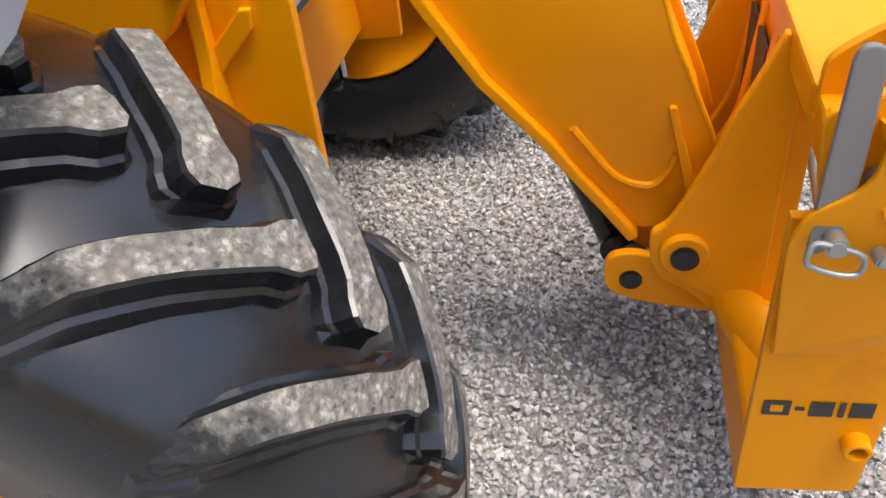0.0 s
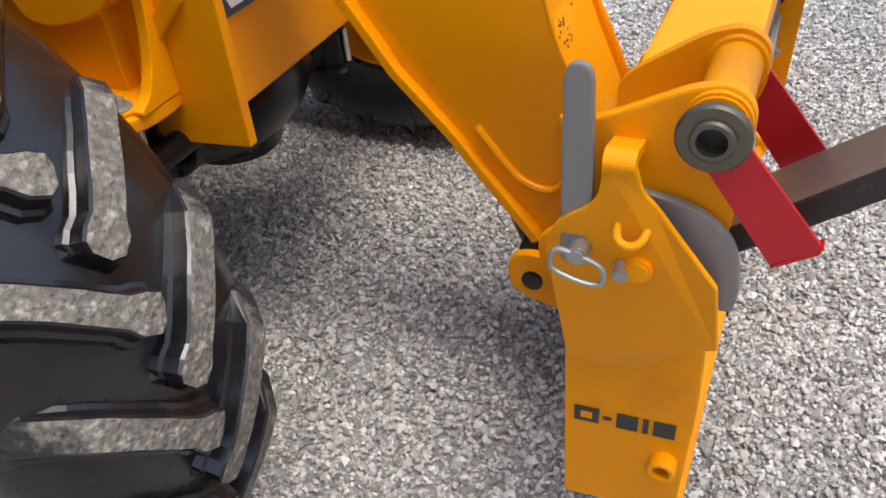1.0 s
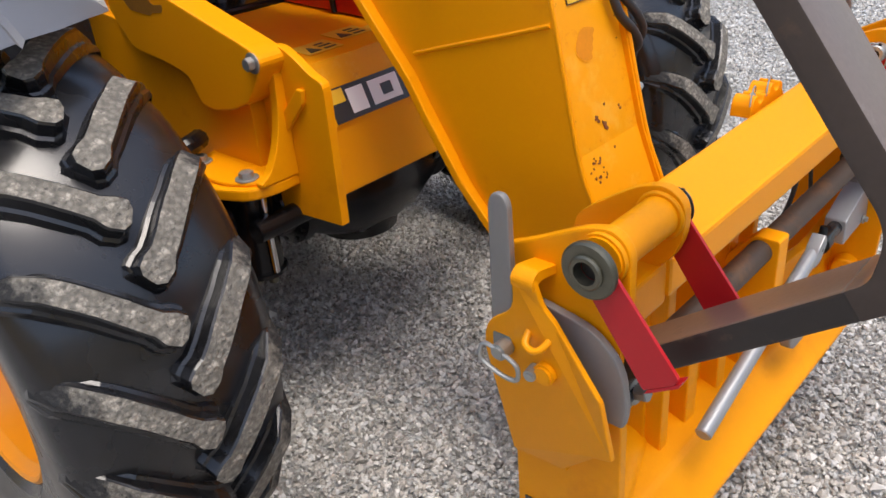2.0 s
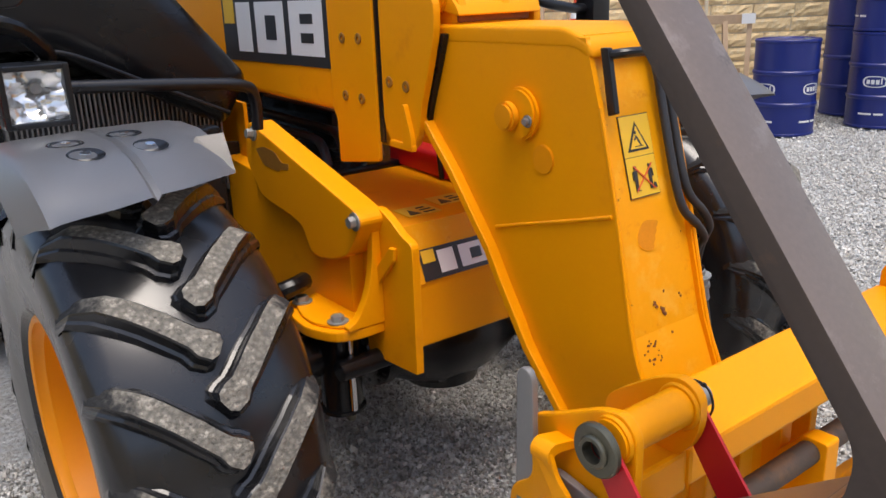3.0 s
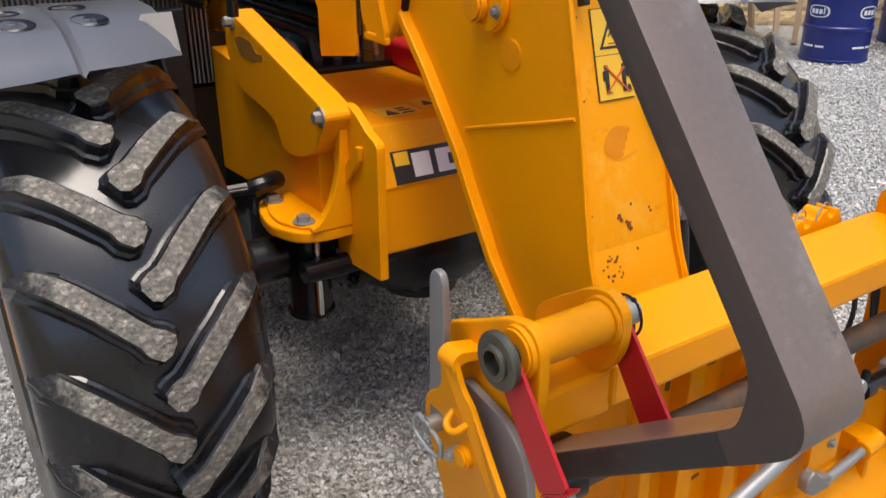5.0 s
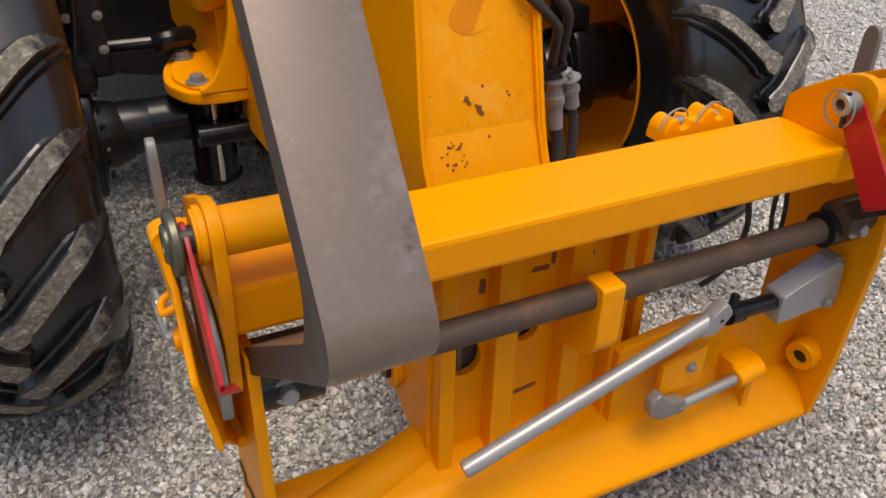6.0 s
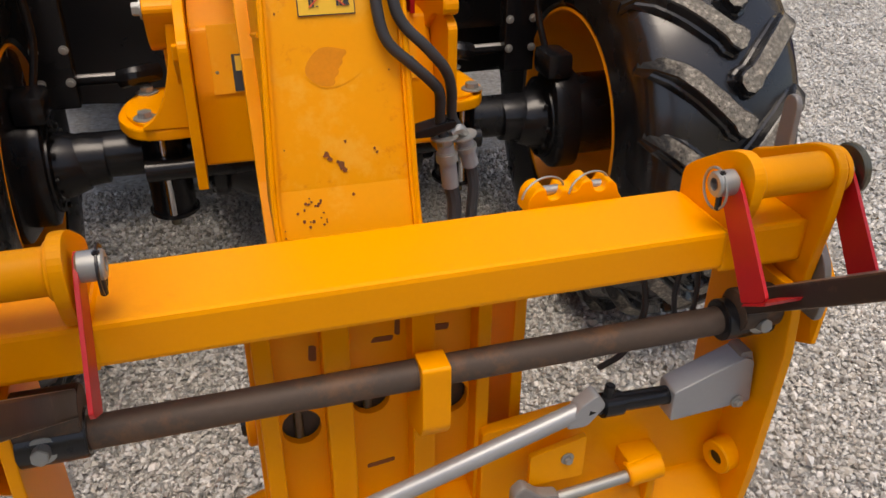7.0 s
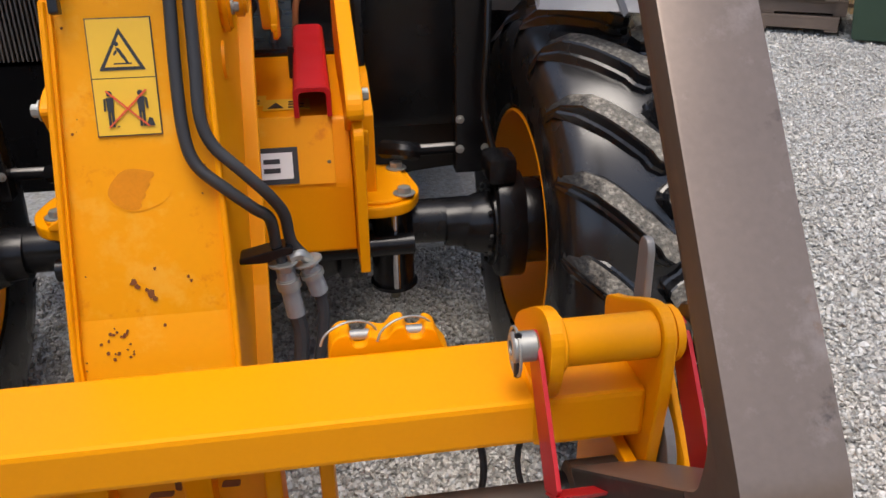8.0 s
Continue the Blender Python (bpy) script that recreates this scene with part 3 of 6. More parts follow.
for s in (-1, 1):
    side = [(-0.205, 0.655), (-0.210, 1.012), (-0.168, 1.024), (-0.112, 1.062), (-0.06, 1.085), (0.02, 1.06), (0.03, 0.90), (0.03, 0.640)]
    part("side_plate", slab(spin_pts(side, [0.004, 0.03, 0.03, 0.03, 0.03, 0.02, 0.0, 0.004]), s * 0.298, s * 0.322, "x", 0.004), YELLOW, machine, "yellow upright frame plate")
    part("side_gusset", slab([(-0.145, 0.99), (-0.125, 0.99), (-0.02, 0.88), (-0.02, 0.86), (-0.05, 0.86), (-0.14, 0.955)], s * 0.322, s * 0.336, "x", 0.004), YELLOW, machine)
    # lever arm above the ear
    if s < 0:
        arm = [(0.530, 1.255), (-0.055, 1.086), (-0.092, 1.060), (-0.055, 1.010), (-0.010, 0.955), (0.06, 0.925), (0.152, 0.908), (0.205, 0.920), (0.235, 0.984), (0.303, 1.002), (0.407, 1.017), (0.485, 1.028), (0.570, 1.125), (0.560, 1.21)]
        bm = slab(spin_pts(arm, [0.012, 0.025, 0.030, 0.02, 0.02, 0.02, 0.03, 0.02, 0.02, 0.008, 0.008, 0.02, 0.02, 0.02]), AX[s][0], AX[s][1], "x", 0.005)
        part("lever_arm", bm, YELLOW, machine, "thick yellow stabiliser arm with worn edges")
        slot = [(0.494, 1.177), (0.44, 1.189), (0.365, 1.182), (0.331, 1.154), (0.283, 1.158), (0.290, 1.138), (0.340, 1.134), (0.353, 1.126), (0.449, 1.132)]
    else:
        arm = [(0.549, 1.21), (0.46, 1.26), (0.36, 1.288), (0.26, 1.275), (-0.13, 1.125), (-0.205, 1.085), (-0.215, 1.035), (-0.108, 1.015), (-0.04, 0.96), (0.03, 0.926), (0.12, 0.905), (0.174, 0.912), (0.22, 0.955), (0.302, 0.997), (0.45, 1.016), (0.508, 1.087)]
        bm = slab(spin_pts(arm, [0.02, 0.02, 0.03, 0.03, 0.06, 0.03, 0.03, 0.03, 0.03, 0.02, 0.03, 0.02, 0.02, 0.02, 0.02, 0.02]), AX[s][0], AX[s][1], "x", 0.006)
        part("lever_arm", bm, YELLOW, machine, "thick yellow stabiliser arm with worn edges")
        slot = [(0.31, 1.135), (0.38, 1.105), (0.46, 1.11), (0.47, 1.145), (0.40, 1.155), (0.34, 1.175)]
    # flat inlay on the arm, coloured dark for the shade inside the slot
    part("arm_slot", slab(spin_pts(slot, 0.010), AX[s][0] + s * 0.0012, AX[s][0] - s * 0.005, "x", 0), SLOT, machine, "worn slot as a flat inlay, its shade put into the colour")
    part("arm_bolt", hexbolt((AX[s][0], -0.06, 1.057), (s, 0, 0), 0.016, 0.018), ZINC, machine)
    part("arm_top_bolt", hexbolt((AX[s][0], 0.50 if s < 0 else 0.44, 1.222 if s < 0 else 1.235), (s, 0, 0.1), 0.015, 0.022), ZINC, machine)
    part("chassis_side", slab([(0.03, 0.76), (0.03, 0.98), (0.20, 1.05), (0.9, 1.12), (0.9, 0.70), (0.30, 0.73)], s * 0.362, s * 0.30, "x", 0.004), YELLOW, machine, "yellow chassis side")
    if s < 0:
        part("ear_gusset", slab(spin_pts([(s * 0.322, 0.765), (s * 0.435, 0.765), (s * 0.435, 0.774), (s * 0.405, 0.790), (s * 0.375, 0.84), (s * 0.352, 0.92), (s * 0.345, 1.02), (s * 0.322, 1.02)], [0, 0, 0, 0.03, 0.05, 0.05, 0.005, 0]), -0.066, -0.040, "y", 0.003), YELLOW, machine, "curved gusset above the ear")
    part("steering_block", box(min(s * 0.655, s * 0.735), max(s * 0.655, s * 0.735), 0.0, 0.12, 0.775, 0.85, 0.02), BLACK, machine, "black steering block", smooth=True)
    part("hydraulic_elbow", pipe([(s * 0.40, 0.24, 0.82), (s * 0.45, 0.20, 0.826), (s * 0.49, 0.21, 0.815)], 0.027), BLACK, machine, "black hydraulic elbow", smooth=True)
    part("stub_rod", rod((s * 0.47, 0.205, 0.815), (s * 0.62, 0.26, 0.80), 0.011), BLACK, machine, smooth=True)
part("rear_chassis", slab([(0.55, 0.60), (0.55, 1.05), (3.4, 1.05), (3.4, 0.60)], -0.36, 0.36, "x", 0.01), BLACK, machine, "black chassis behind the front frame")
for s in (-1, 1):
    # tanks lengthened rearwards to block light from the side
    part("belly_tank", box(min(s * 0.36, s * 1.05), max(s * 0.36, s * 1.05), 0.88, 2.42, 0.52, 1.02, 0.03), BLACK, machine, "black tank and step box between the wheels", smooth=True)
    part("splash_panel", slab([(s * 0.30, 0.50), (s * 0.55, 0.545), (s * 1.12, 0.60), (s * 1.12, 1.22), (s * 0.30, 1.15)], 0.80, 0.83, "y", 0.004), PLASTIC, machine, "black splash panel behind the axle")
part("belly_plate", box(-0.36, 0.36, 0.62, 3.2, 0.36, 0.62, 0.02), BLACK, machine, "black belly plate")
# unseen tail, axle and sump, added to keep light from under the machine
part("counterweight_blocker", slab(spin_pts([(3.25, 0.55), (3.25, 1.30), (3.70, 1.30), (3.78, 1.15), (3.78, 0.50), (3.40, 0.45)], 0.06), -0.95, 0.95, "x", 0.03), BLACK, machine, "unseen black tail block added to cut light from behind", smooth=True)
part("rear_axle_blocker", rod((-0.70, 2.78, 0.631), (0.70, 2.78, 0.631), 0.10, 32), BLACK, machine, "unseen black axle added to cut light from behind", smooth=True)
part("gearbox_blocker", slab(spin_pts([(0.62, 0.38), (0.70, 0.30), (2.3, 0.30), (2.4, 0.40), (2.4, 0.62), (0.62, 0.62)], 0.04), -0.30, 0.30, "x", 0.03), BLACK, machine, "unseen black box added to keep light from under the chassis", smooth=True)
part("nose_rivet", rod((-0.242, -0.066, 0.90), (-0.242, -0.080, 0.898), 0.006, 12), ZINC, machine)
part("nose_rivet", rod((0.242, -0.066, 0.90), (0.242, -0.080, 0.898), 0.006, 12), ZINC, machine)

# maker's panel shapes


def maker_panel(at, u, v, w, h):
    blocks(machine, "maker_panel", [(0, 0, w, h)], at, u, v, DECAL_BLACK, 0.0025, label="black decal panel with plain white block shapes")
    a, b = h * 0.14, h * 0.86
    blocks(machine, "maker_shape", [(w * 0.16, a, w * 0.31, b)], at, u, v, DECAL_WHITE, 0.0035)
    blocks(machine, "maker_shape", [(w * 0.36, a, w * 0.635, b)], at, u, v, DECAL_WHITE, 0.0035)
    blocks(machine, "maker_shape", [(w * 0.685, a, w * 0.965, b)], at, u, v, DECAL_WHITE, 0.0035)
    blocks(machine, "maker_gap", [(w * 0.46, h * 0.33, w * 0.56, h * 0.67)], at, u, v, DECAL_BLACK, 0.0045)
    blocks(machine, "maker_gap", [(w * 0.78, h * 0.56, w * 0.885, h * 0.69)], at, u, v, DECAL_BLACK, 0.0045)
    blocks(machine, "maker_gap", [(w * 0.78, h * 0.31, w * 0.885, h * 0.44)], at, u, v, DECAL_BLACK, 0.0045)
    blocks(machine, "maker_badge", [(w * 0.02, h * 0.55, w * 0.135, h * 0.95)], at, u, v, DECAL_YELLOW, 0.0035)


slope = (Vector((0, -0.032, 1.0)) - Vector((0, -0.096, 0.850))).normalized()
maker_panel((-0.205, -0.0975, 0.857), (1, 0, 0), slope, 0.373, 0.088)
maker_panel((-0.2, 1.08, 1.405), (0, -1, 0), (0, -0.012, 1), 0.745, 0.225)
# small warning stickers on the top plate
up_back = Vector((0, 0.632, 0.032)).normalized()
for x0, y0 in ((-0.16, 0.06), (-0.02, 0.10), (0.09, 0.06)):
    o = Vector((x0, y0 - 0.032, 1.000 + 0.0506 * y0))
    blocks(machine, "warning_sticker", [(0, 0, 0.115, 0.085)], o, (1, 0, 0), up_back, DECAL_YELLOW, 0.003, label="yellow warning sticker")
    blocks(machine, "sticker_mark", [((0.012, 0.012), (0.05, 0.012), (0.031, 0.055)), (0.062, 0.012, 0.10, 0.02), (0.062, 0.035, 0.10, 0.043), (0.062, 0.055, 0.09, 0.063)], o, (1, 0, 0), up_back, DECAL_BLACK, 0.0045)

# red locking strut lying on the frame
strut = bmesh.new()
prof = spin_pts([(-0.045, 0), (-0.045, 0.075), (0.045, 0.075), (0.045, 0), (0.033, 0), (0.033, 0.062), (-0.033, 0.062), (-0.033, 0)], [0, 0.02, 0.02, 0, 0, 0.014, 0.014, 0])
strut = slab(prof, 0.0, 0.66, "y", 0.002)
strut_ob = part("locking_strut", strut, RED, machine, "red steel safety strut channel")
strut_ob.matrix_local = pose(0.213, -0.05, 1.004, 3, 0, 0)
part("tower_wall", slab([(0.22, 0.99), (0.22, 1.16), (0.55, 1.27), (2.3, 1.33), (2.3, 0.99)], 0.298, 0.312, "x", 0.003), YELLOW, machine, "yellow inner wall of the boom tower")
part("tower_wall", slab([(0.735, 1.03), (0.735, 1.285), (1.5, 1.33), (1.5, 1.03)], -0.312, -0.298, "x", 0.003), YELLOW, machine, "yellow inner wall of the boom tower")
for x, z, r, m in ((-0.05, 1.125, 0.017, HOSE), (0.02, 1.145, 0.017, HOSE), (0.10, 1.12, 0.013, HOSE), (-0.11, 1.10, 0.010, STEEL_GREY), (0.17, 1.17, 0.010, RUST)):
    part("tower_hose", pipe([(x, 0.66, 1.03), (x + 0.01, 0.72, z - 0.02), (x + 0.02, 0.82, z), (x - 0.02, 1.0, z + 0.02), (x, 1.6, z + 0.03)], r), m, machine, "greasy hose under the boom", smooth=True)
part("strut_band", rod((0.163, 0.30, 1.02), (0.163, 0.31, 1.105), 0.009), PLASTIC, machine)

# ---- boom ----
boom = [(0.02, 1.275), (0.02, 1.630), (3.6, 1.735), (3.6, 1.38)]
part("main_boom", slab(boom, -0.200, 0.130, "x", 0.018, segments=3), YELLOW, machine, "yellow box-section main boom")
end = [(0.085, 1.165), (0.085, 1.648), (0.10, 1.655), (0.30, 1.650), (0.318, 1.62), (0.318, 1.29), (0.30, 1.265), (0.30, 1.135)]
for s, x in ((-1, -0.200), (1, 0.130)):
    part("boom_end_plate", slab(spin_pts(end, 0.012), x, x + s * 0.012, "x", 0.003), YELLOW, machine, "yellow boom wear-pad plate")
    for y, z in ((0.24, 1.495), (0.155, 1.495), (0.241, 1.336), (0.155, 1.333)):
        part("plate_screw", ring((x + s * 0.012, y, z), (x + s * 0.0155, y, z), 0.015, 0.006), SLOT, machine, smooth=True)
head = [(-0.100, 1.255), (-0.116, 1.332), (-0.148, 1.414), (-0.182, 1.519), (-0.184, 1.60), (-0.120, 1.632), (0.035, 1.634), (0.058, 1.60), (0.058, 1.273), (0.026, 1.222), (-0.067, 1.212)]
for s, x in ((-1, -0.185), (1, 0.115)):
    part("boom_head_plate", slab(spin_pts(head, [0.03, 0.02, 0.04, 0.04, 0.07, 0.05, 0.01, 0.02, 0.02, 0.02, 0.03]), x, x + s * 0.022, "x", 0.004), YELLOW, machine, "yellow rounded boom head plate")
    part("head_rib", slab(spin_pts([(-0.085, 1.222), (-0.085, 1.25), (-0.058, 1.335), (-0.044, 1.335), (-0.044, 1.225)], 0.008), x + s * 0.020, x + s * 0.036, "x", 0.004), YELLOW, machine)
    part("head_foot", slab(spin_pts([(-0.088, 1.214), (-0.088, 1.232), (0.020, 1.236), (0.020, 1.218)], 0.006), x + s * 0.020, x + s * 0.034, "x", 0.003), YELLOW, machine)
    for y, z in ((0.021, 1.387), (-0.055, 1.379)):
        part("plate_screw", ring((x + s * 0.022, y, z), (x + s * 0.0255, y, z), 0.015, 0.006), SLOT, machine, smooth=True)
part("boom_gap", box(-0.2045, -0.200, 0.061, 0.0845, 1.22, 1.625, 0.001), BLACK, machine, "black strip in the gap between the boom plates")
# black strip standing in for the shadow between head plate and nose
part("nose_shade_strip", slab([(-0.107, 1.285), (-0.122, 1.332), (-0.154, 1.414), (-0.190, 1.510), (-0.175, 1.512), (-0.140, 1.414), (-0.108, 1.332), (-0.092, 1.285)], -0.1665, -0.182, "x", 0), BLACK, machine)
part("inner_boom", box(-0.150, 0.062, -0.2, 0.5, 1.30, 1.60, 0.02), YELLOW, machine, smooth=False)
part("boom_seal", box(-0.145, 0.085, -0.205, -0.10, 1.535, 1.570, 0.006), RUST, machine, "dark red greasy boom gap")
# upper clevis
for x in (-0.150, -0.010):
    lug = [(-0.216, 1.560), (-0.163, 1.695), (-0.135, 1.738), (-0.100, 1.752), (-0.060, 1.748), (-0.028, 1.715), (-0.022, 1.655), (0.05, 1.60)]
    part("clevis_lug", slab(spin_pts(lug, [0.01, 0.05, 0.03, 0.03, 0.03, 0.03, 0.05, 0]), x, x + 0.024, "x", 0.004), YELLOW, machine, "tall yellow clevis lug")
    part("lug_collar", ring((x - 0.003, -0.085, 1.697), (x + 0.028, -0.085, 1.697), 0.042, 0.02), YELLOW, machine, smooth=True)
part("clevis_pin", rod((-0.172, -0.085, 1.697), (0.03, -0.085, 1.697), 0.028, 10, 0.004), YELLOW_DEEP, machine, smooth=True)
part("clevis_cap", slab(spin_pts([(-0.225, 1.55), (-0.205, 1.585), (-0.16, 1.61), (-0.08, 1.625), (0.04, 1.63), (0.04, 1.60)], [0.01, 0.03, 0.03, 0, 0, 0]), -0.160, 0.105, "x", 0.006), YELLOW, machine, "yellow rounded boom head cover", smooth=True)
part("boom_head_end", slab(spin_pts([(-0.205, 1.50), (-0.205, 1.58), (-0.14, 1.645), (-0.04, 1.65), (0.03, 1.60), (0.03, 1.50)], [0, 0.04, 0.05, 0.05, 0, 0]), 0.100, 0.125, "x", 0.005), YELLOW, machine, smooth=True)
part("boom_ram", rod((-0.065, 0.06, 1.712), (-0.065, 1.9, 1.765), 0.050, 32), PLASTIC, machine, "black hydraulic ram along the boom", smooth=True)
part("ram_gland", rod((-0.065, -0.01, 1.708), (-0.065, 0.07, 1.712), 0.056, 32), PLASTIC, machine, smooth=True)
part("ram_hose", pipe([(-0.115, 0.10, 1.69), (-0.125, 0.06, 1.75), (-0.11, 0.0, 1.785), (-0.07, -0.07, 1.79), (-0.03, -0.10, 1.76)], 0.010), HOSE, machine, smooth=True)
part("ram_rod_end", rod((-0.067, -0.085, 1.697), (-0.066, 0.0, 1.708), 0.040), PLASTIC, machine, smooth=True)
part("ram_eye", rod((-0.122, -0.085, 1.697), (-0.014, -0.085, 1.697), 0.046, 28, 0.004), PLASTIC, machine, "black ram eye between the clevis lugs", smooth=True)
part("saddle_tube", rod((-0.168, -0.135, 1.598), (0.106, -0.135, 1.598), 0.042, 28, 0.004), YELLOW, machine, "yellow saddle tube across the boom head", smooth=True)

# boom nose: two side plates, a recessed front plate and a wider rear flange


def nose_x(y, z):
    """The near side of the nose bows outwards along its front edge."""
    bow = min(max(0.0, 1.33 - z), max(0.0, 1.3 * (z - 0.5)))
    return BX0 - 0.05 * bow * max(0.0, min(1.0, (-0.45 - y) / 0.25))


def lean(bm):
    for v in bm.verts:
        if v.co.x < -0.05:
            v.co.x += nose_x(v.co.y, v.co.z) - BX0
    return bm


front = [(-0.63, 1.515), (-0.672, 1.373), (-0.730, 1.158), (-0.793, 0.900), (-0.832, 0.80), (-0.883, 0.675), (-0.905, 0.60), (-0.88, 0.50)]
back = [(-0.768, 0.447), (-0.715, 0.517), (-0.655, 0.592), (-0.598, 0.668), (-0.488, 0.790), (-0.400, 0.925), (-0.350, 1.010), (-0.215, 1.180), (-0.100, 1.305)]


def along(line, z):
    """y of a polyline at height z; the line's points fall or rise in z."""
    pts = sorted(line, key=lambda p: p[1])
    if z <= pts[0][1]:
        return pts[0][0]
    for (y0, z0), (y1, z1) in zip(pts, pts[1:]):
        if z0 <= z <= z1:
            return y0 + (y1 - y0) * (z - z0) / (z1 - z0)
    return pts[-1][0]


def nose_side(face, inner):
    """A bowed side plate between the nose's front edge and its rear flange."""
    bm = bmesh.new()
    levels = [0.455 + 1.055 * i / 24 for i in range(25)]
    grid = []
    for z in levels:
        y0, y1 = along(front[::-1], z), along(back, z)
        row = [y0 + (y1 - y0) * j / 6 for j in range(7)]
        grid.append([[bm.verts.new((x(y, z), y, z)) for y in row] for x in (face, inner)])
    for lo, hi in zip(grid, grid[1:]):
        for k in range(2):
            for j in range(6):
                bm.faces.new((lo[k][j], lo[k][j + 1], hi[k][j + 1], hi[k][j]))
        for j in (0, 6):
            bm.faces.new((lo[0][j], lo[1][j], hi[1][j], hi[0][j]))
    for row in (grid[0], grid[-1]):
        for j in range(6):
            bm.faces.new((row[0][j], row[0][j + 1], row[1][j + 1], row[1][j]))
    return bm


part("nose_side_plate", nose_side(nose_x, lambda y, z: nose_x(y, z) + 0.014), YELLOW, machine, "yellow cranked boom nose side plate", smooth=True)
part("nose_side_plate", nose_side(lambda y, z: BX1, lambda y, z: BX1 - 0.014), YELLOW, machine, "yellow cranked boom nose side plate", smooth=True)
part("nose_edge", pipe([(nose_x(y, z) + 0.004, y - 0.001, z) for y, z in front[1:-1]], 0.0055, 8), YELLOW, machine, "rounded worn front edge of the nose", smooth=True)
part("nose_edge", pipe([(BX1 - 0.004, y - 0.001, z) for y, z in front[1:-1]], 0.0055, 8), YELLOW, machine, "rounded worn front edge of the nose", smooth=True)
inset = [(y + 0.012, z) for y, z in front] + [(y + 0.026, z) for y, z in reversed(front)]
part("nose_front_plate", lean(slab(inset, BX0 + 0.012, BX1 - 0.012, "x", 0)), YELLOW_WORN, machine, "worn yellow front plate with rust chips")
part("nose_top_plate", slab(spin_pts([(-0.09, 1.532), (-0.575, 1.532), (-0.645, 1.500), (-0.652, 1.470), (-0.630, 1.470), (-0.600, 1.486), (-0.09, 1.486)], [0, 0.03, 0.03, 0, 0, 0.02, 0]), BX0 - 0.001, BX1 + 0.001, "x", 0.016, segments=4), YELLOW, machine, "yellow top of the nose with rounded shoulders", smooth=True)
rear = [(y, z) for y, z in back] + [(-0.085, 1.32)]
rear_in = [(y + 0.018, z - 0.012) for y, z in reversed(rear)]
part("nose_rear_flange", slab(rear + rear_in, BX0 - 0.028, BX1 + 0.030, "x", 0.004), YELLOW, machine, "yellow curved rear flange")
# weld bead, boss, filler cap
part("weld_bead", pipe([(nose_x(y, z), y, z) for y, z in ((-0.350, 1.058), (-0.44, 1.082), (-0.530, 1.105), (-0.63, 1.131), (-0.722, 1.156))], 0.005, 8), YELLOW, machine, smooth=True)
for s, x in ((-1, BX0), (1, BX1)):
    part("pin_boss", rod((x, -0.446, 1.342), (x + s * 0.020, -0.446, 1.342), 0.060, 36, 0.006), YELLOW, machine, smooth=True)
    part("pivot_pin", rod((x + s * 0.018, -0.426, 1.337), (x + s * 0.044, -0.426, 1.337), 0.033, 28, 0.006), YELLOW_DEEP, machine, smooth=True)
    part("pin_bolt", hexbolt((x + s * 0.020, -0.484, 1.330), (s, 0, 0), 0.009, 0.010), STEEL_GREY, machine)
    part("plug_cap", rod((x - s * 0.002, -0.514, 1.246), (x + s * 0.005, -0.514, 1.246), 0.033, 28, 0.002), YELLOW_DEEP, machine, "orange painted plug", smooth=True)
oval = [((0.050 + 0.004 * math.sin(2 * t)) * math.cos(t), (0.034 + 0.003 * math.cos(3 * t)) * math.sin(t)) for t in [i * math.tau / 40 for i in range(40)]]
fdir = (Vector((0, -0.672, 1.373)) - Vector((0, -0.730, 1.158))).normalized()
blocks(machine, "worn_patch", [tuple(oval)], (-0.058, -0.732, 1.098), (1, 0, 0), fdir, YELLOW_WORN, 0.0010, 0.0008, label="oval outline where a plate was fixed")
left = tuple((x, y) if x < 0.012 + 0.5 * y else (0.012 + 0.5 * y + 0.002 * math.sin(400 * y), y) for x, y in ((0.94 * x, 0.92 * y) for x, y in oval))
blocks(machine, "worn_patch", [left], (-0.058, -0.732, 1.098), (1, 0, 0), fdir, FADED, 0.0016, 0.0008, label="dull oval patch of old paint")
# warning sticker on the nose
so = Vector((-0.108, -0.703, 1.178))
so.y = -0.662 - (1.373 - 1.178) * 0.27 + 0.002
blocks(machine, "warning_sticker", [(0, 0, 0.095, 0.175)], so, (1, 0, 0), fdir, DECAL_BLACK, 0.003, label="yellow warning sticker with black outlines")
blocks(machine, "sticker_face", [(0.0018, 0.0018, 0.0932, 0.0858), (0.0018, 0.0872, 0.0932, 0.1732)], so, (1, 0, 0), fdir, DECAL_YELLOW, 0.0042)
tri_o = [((0.014, 0.098), (0.081, 0.098), (0.0475, 0.160))]
tri_i = [((0.0225, 0.1028), (0.0725, 0.1028), (0.0475, 0.150))]
blocks(machine, "sticker_mark", tri_o, so, (1, 0, 0), fdir, DECAL_BLACK, 0.0052)
blocks(machine, "sticker_mark", tri_i, so, (1, 0, 0), fdir, DECAL_YELLOW, 0.0062)


def disc(x, y, r):
    return tuple((x + r * math.cos(i * math.tau / 10), y + r * math.sin(i * math.tau / 10)) for i in range(10))


tilted = [disc(0.0425, 0.1365, 0.0035), ((0.040, 0.132), (0.046, 0.130), (0.054, 0.117), (0.049, 0.115)), ((0.036, 0.122), (0.041, 0.128), (0.043, 0.125), (0.038, 0.119)), ((0.049, 0.116), (0.054, 0.117), (0.058, 0.108), (0.055, 0.107)), (0.036, 0.1065, 0.062, 0.1085)]
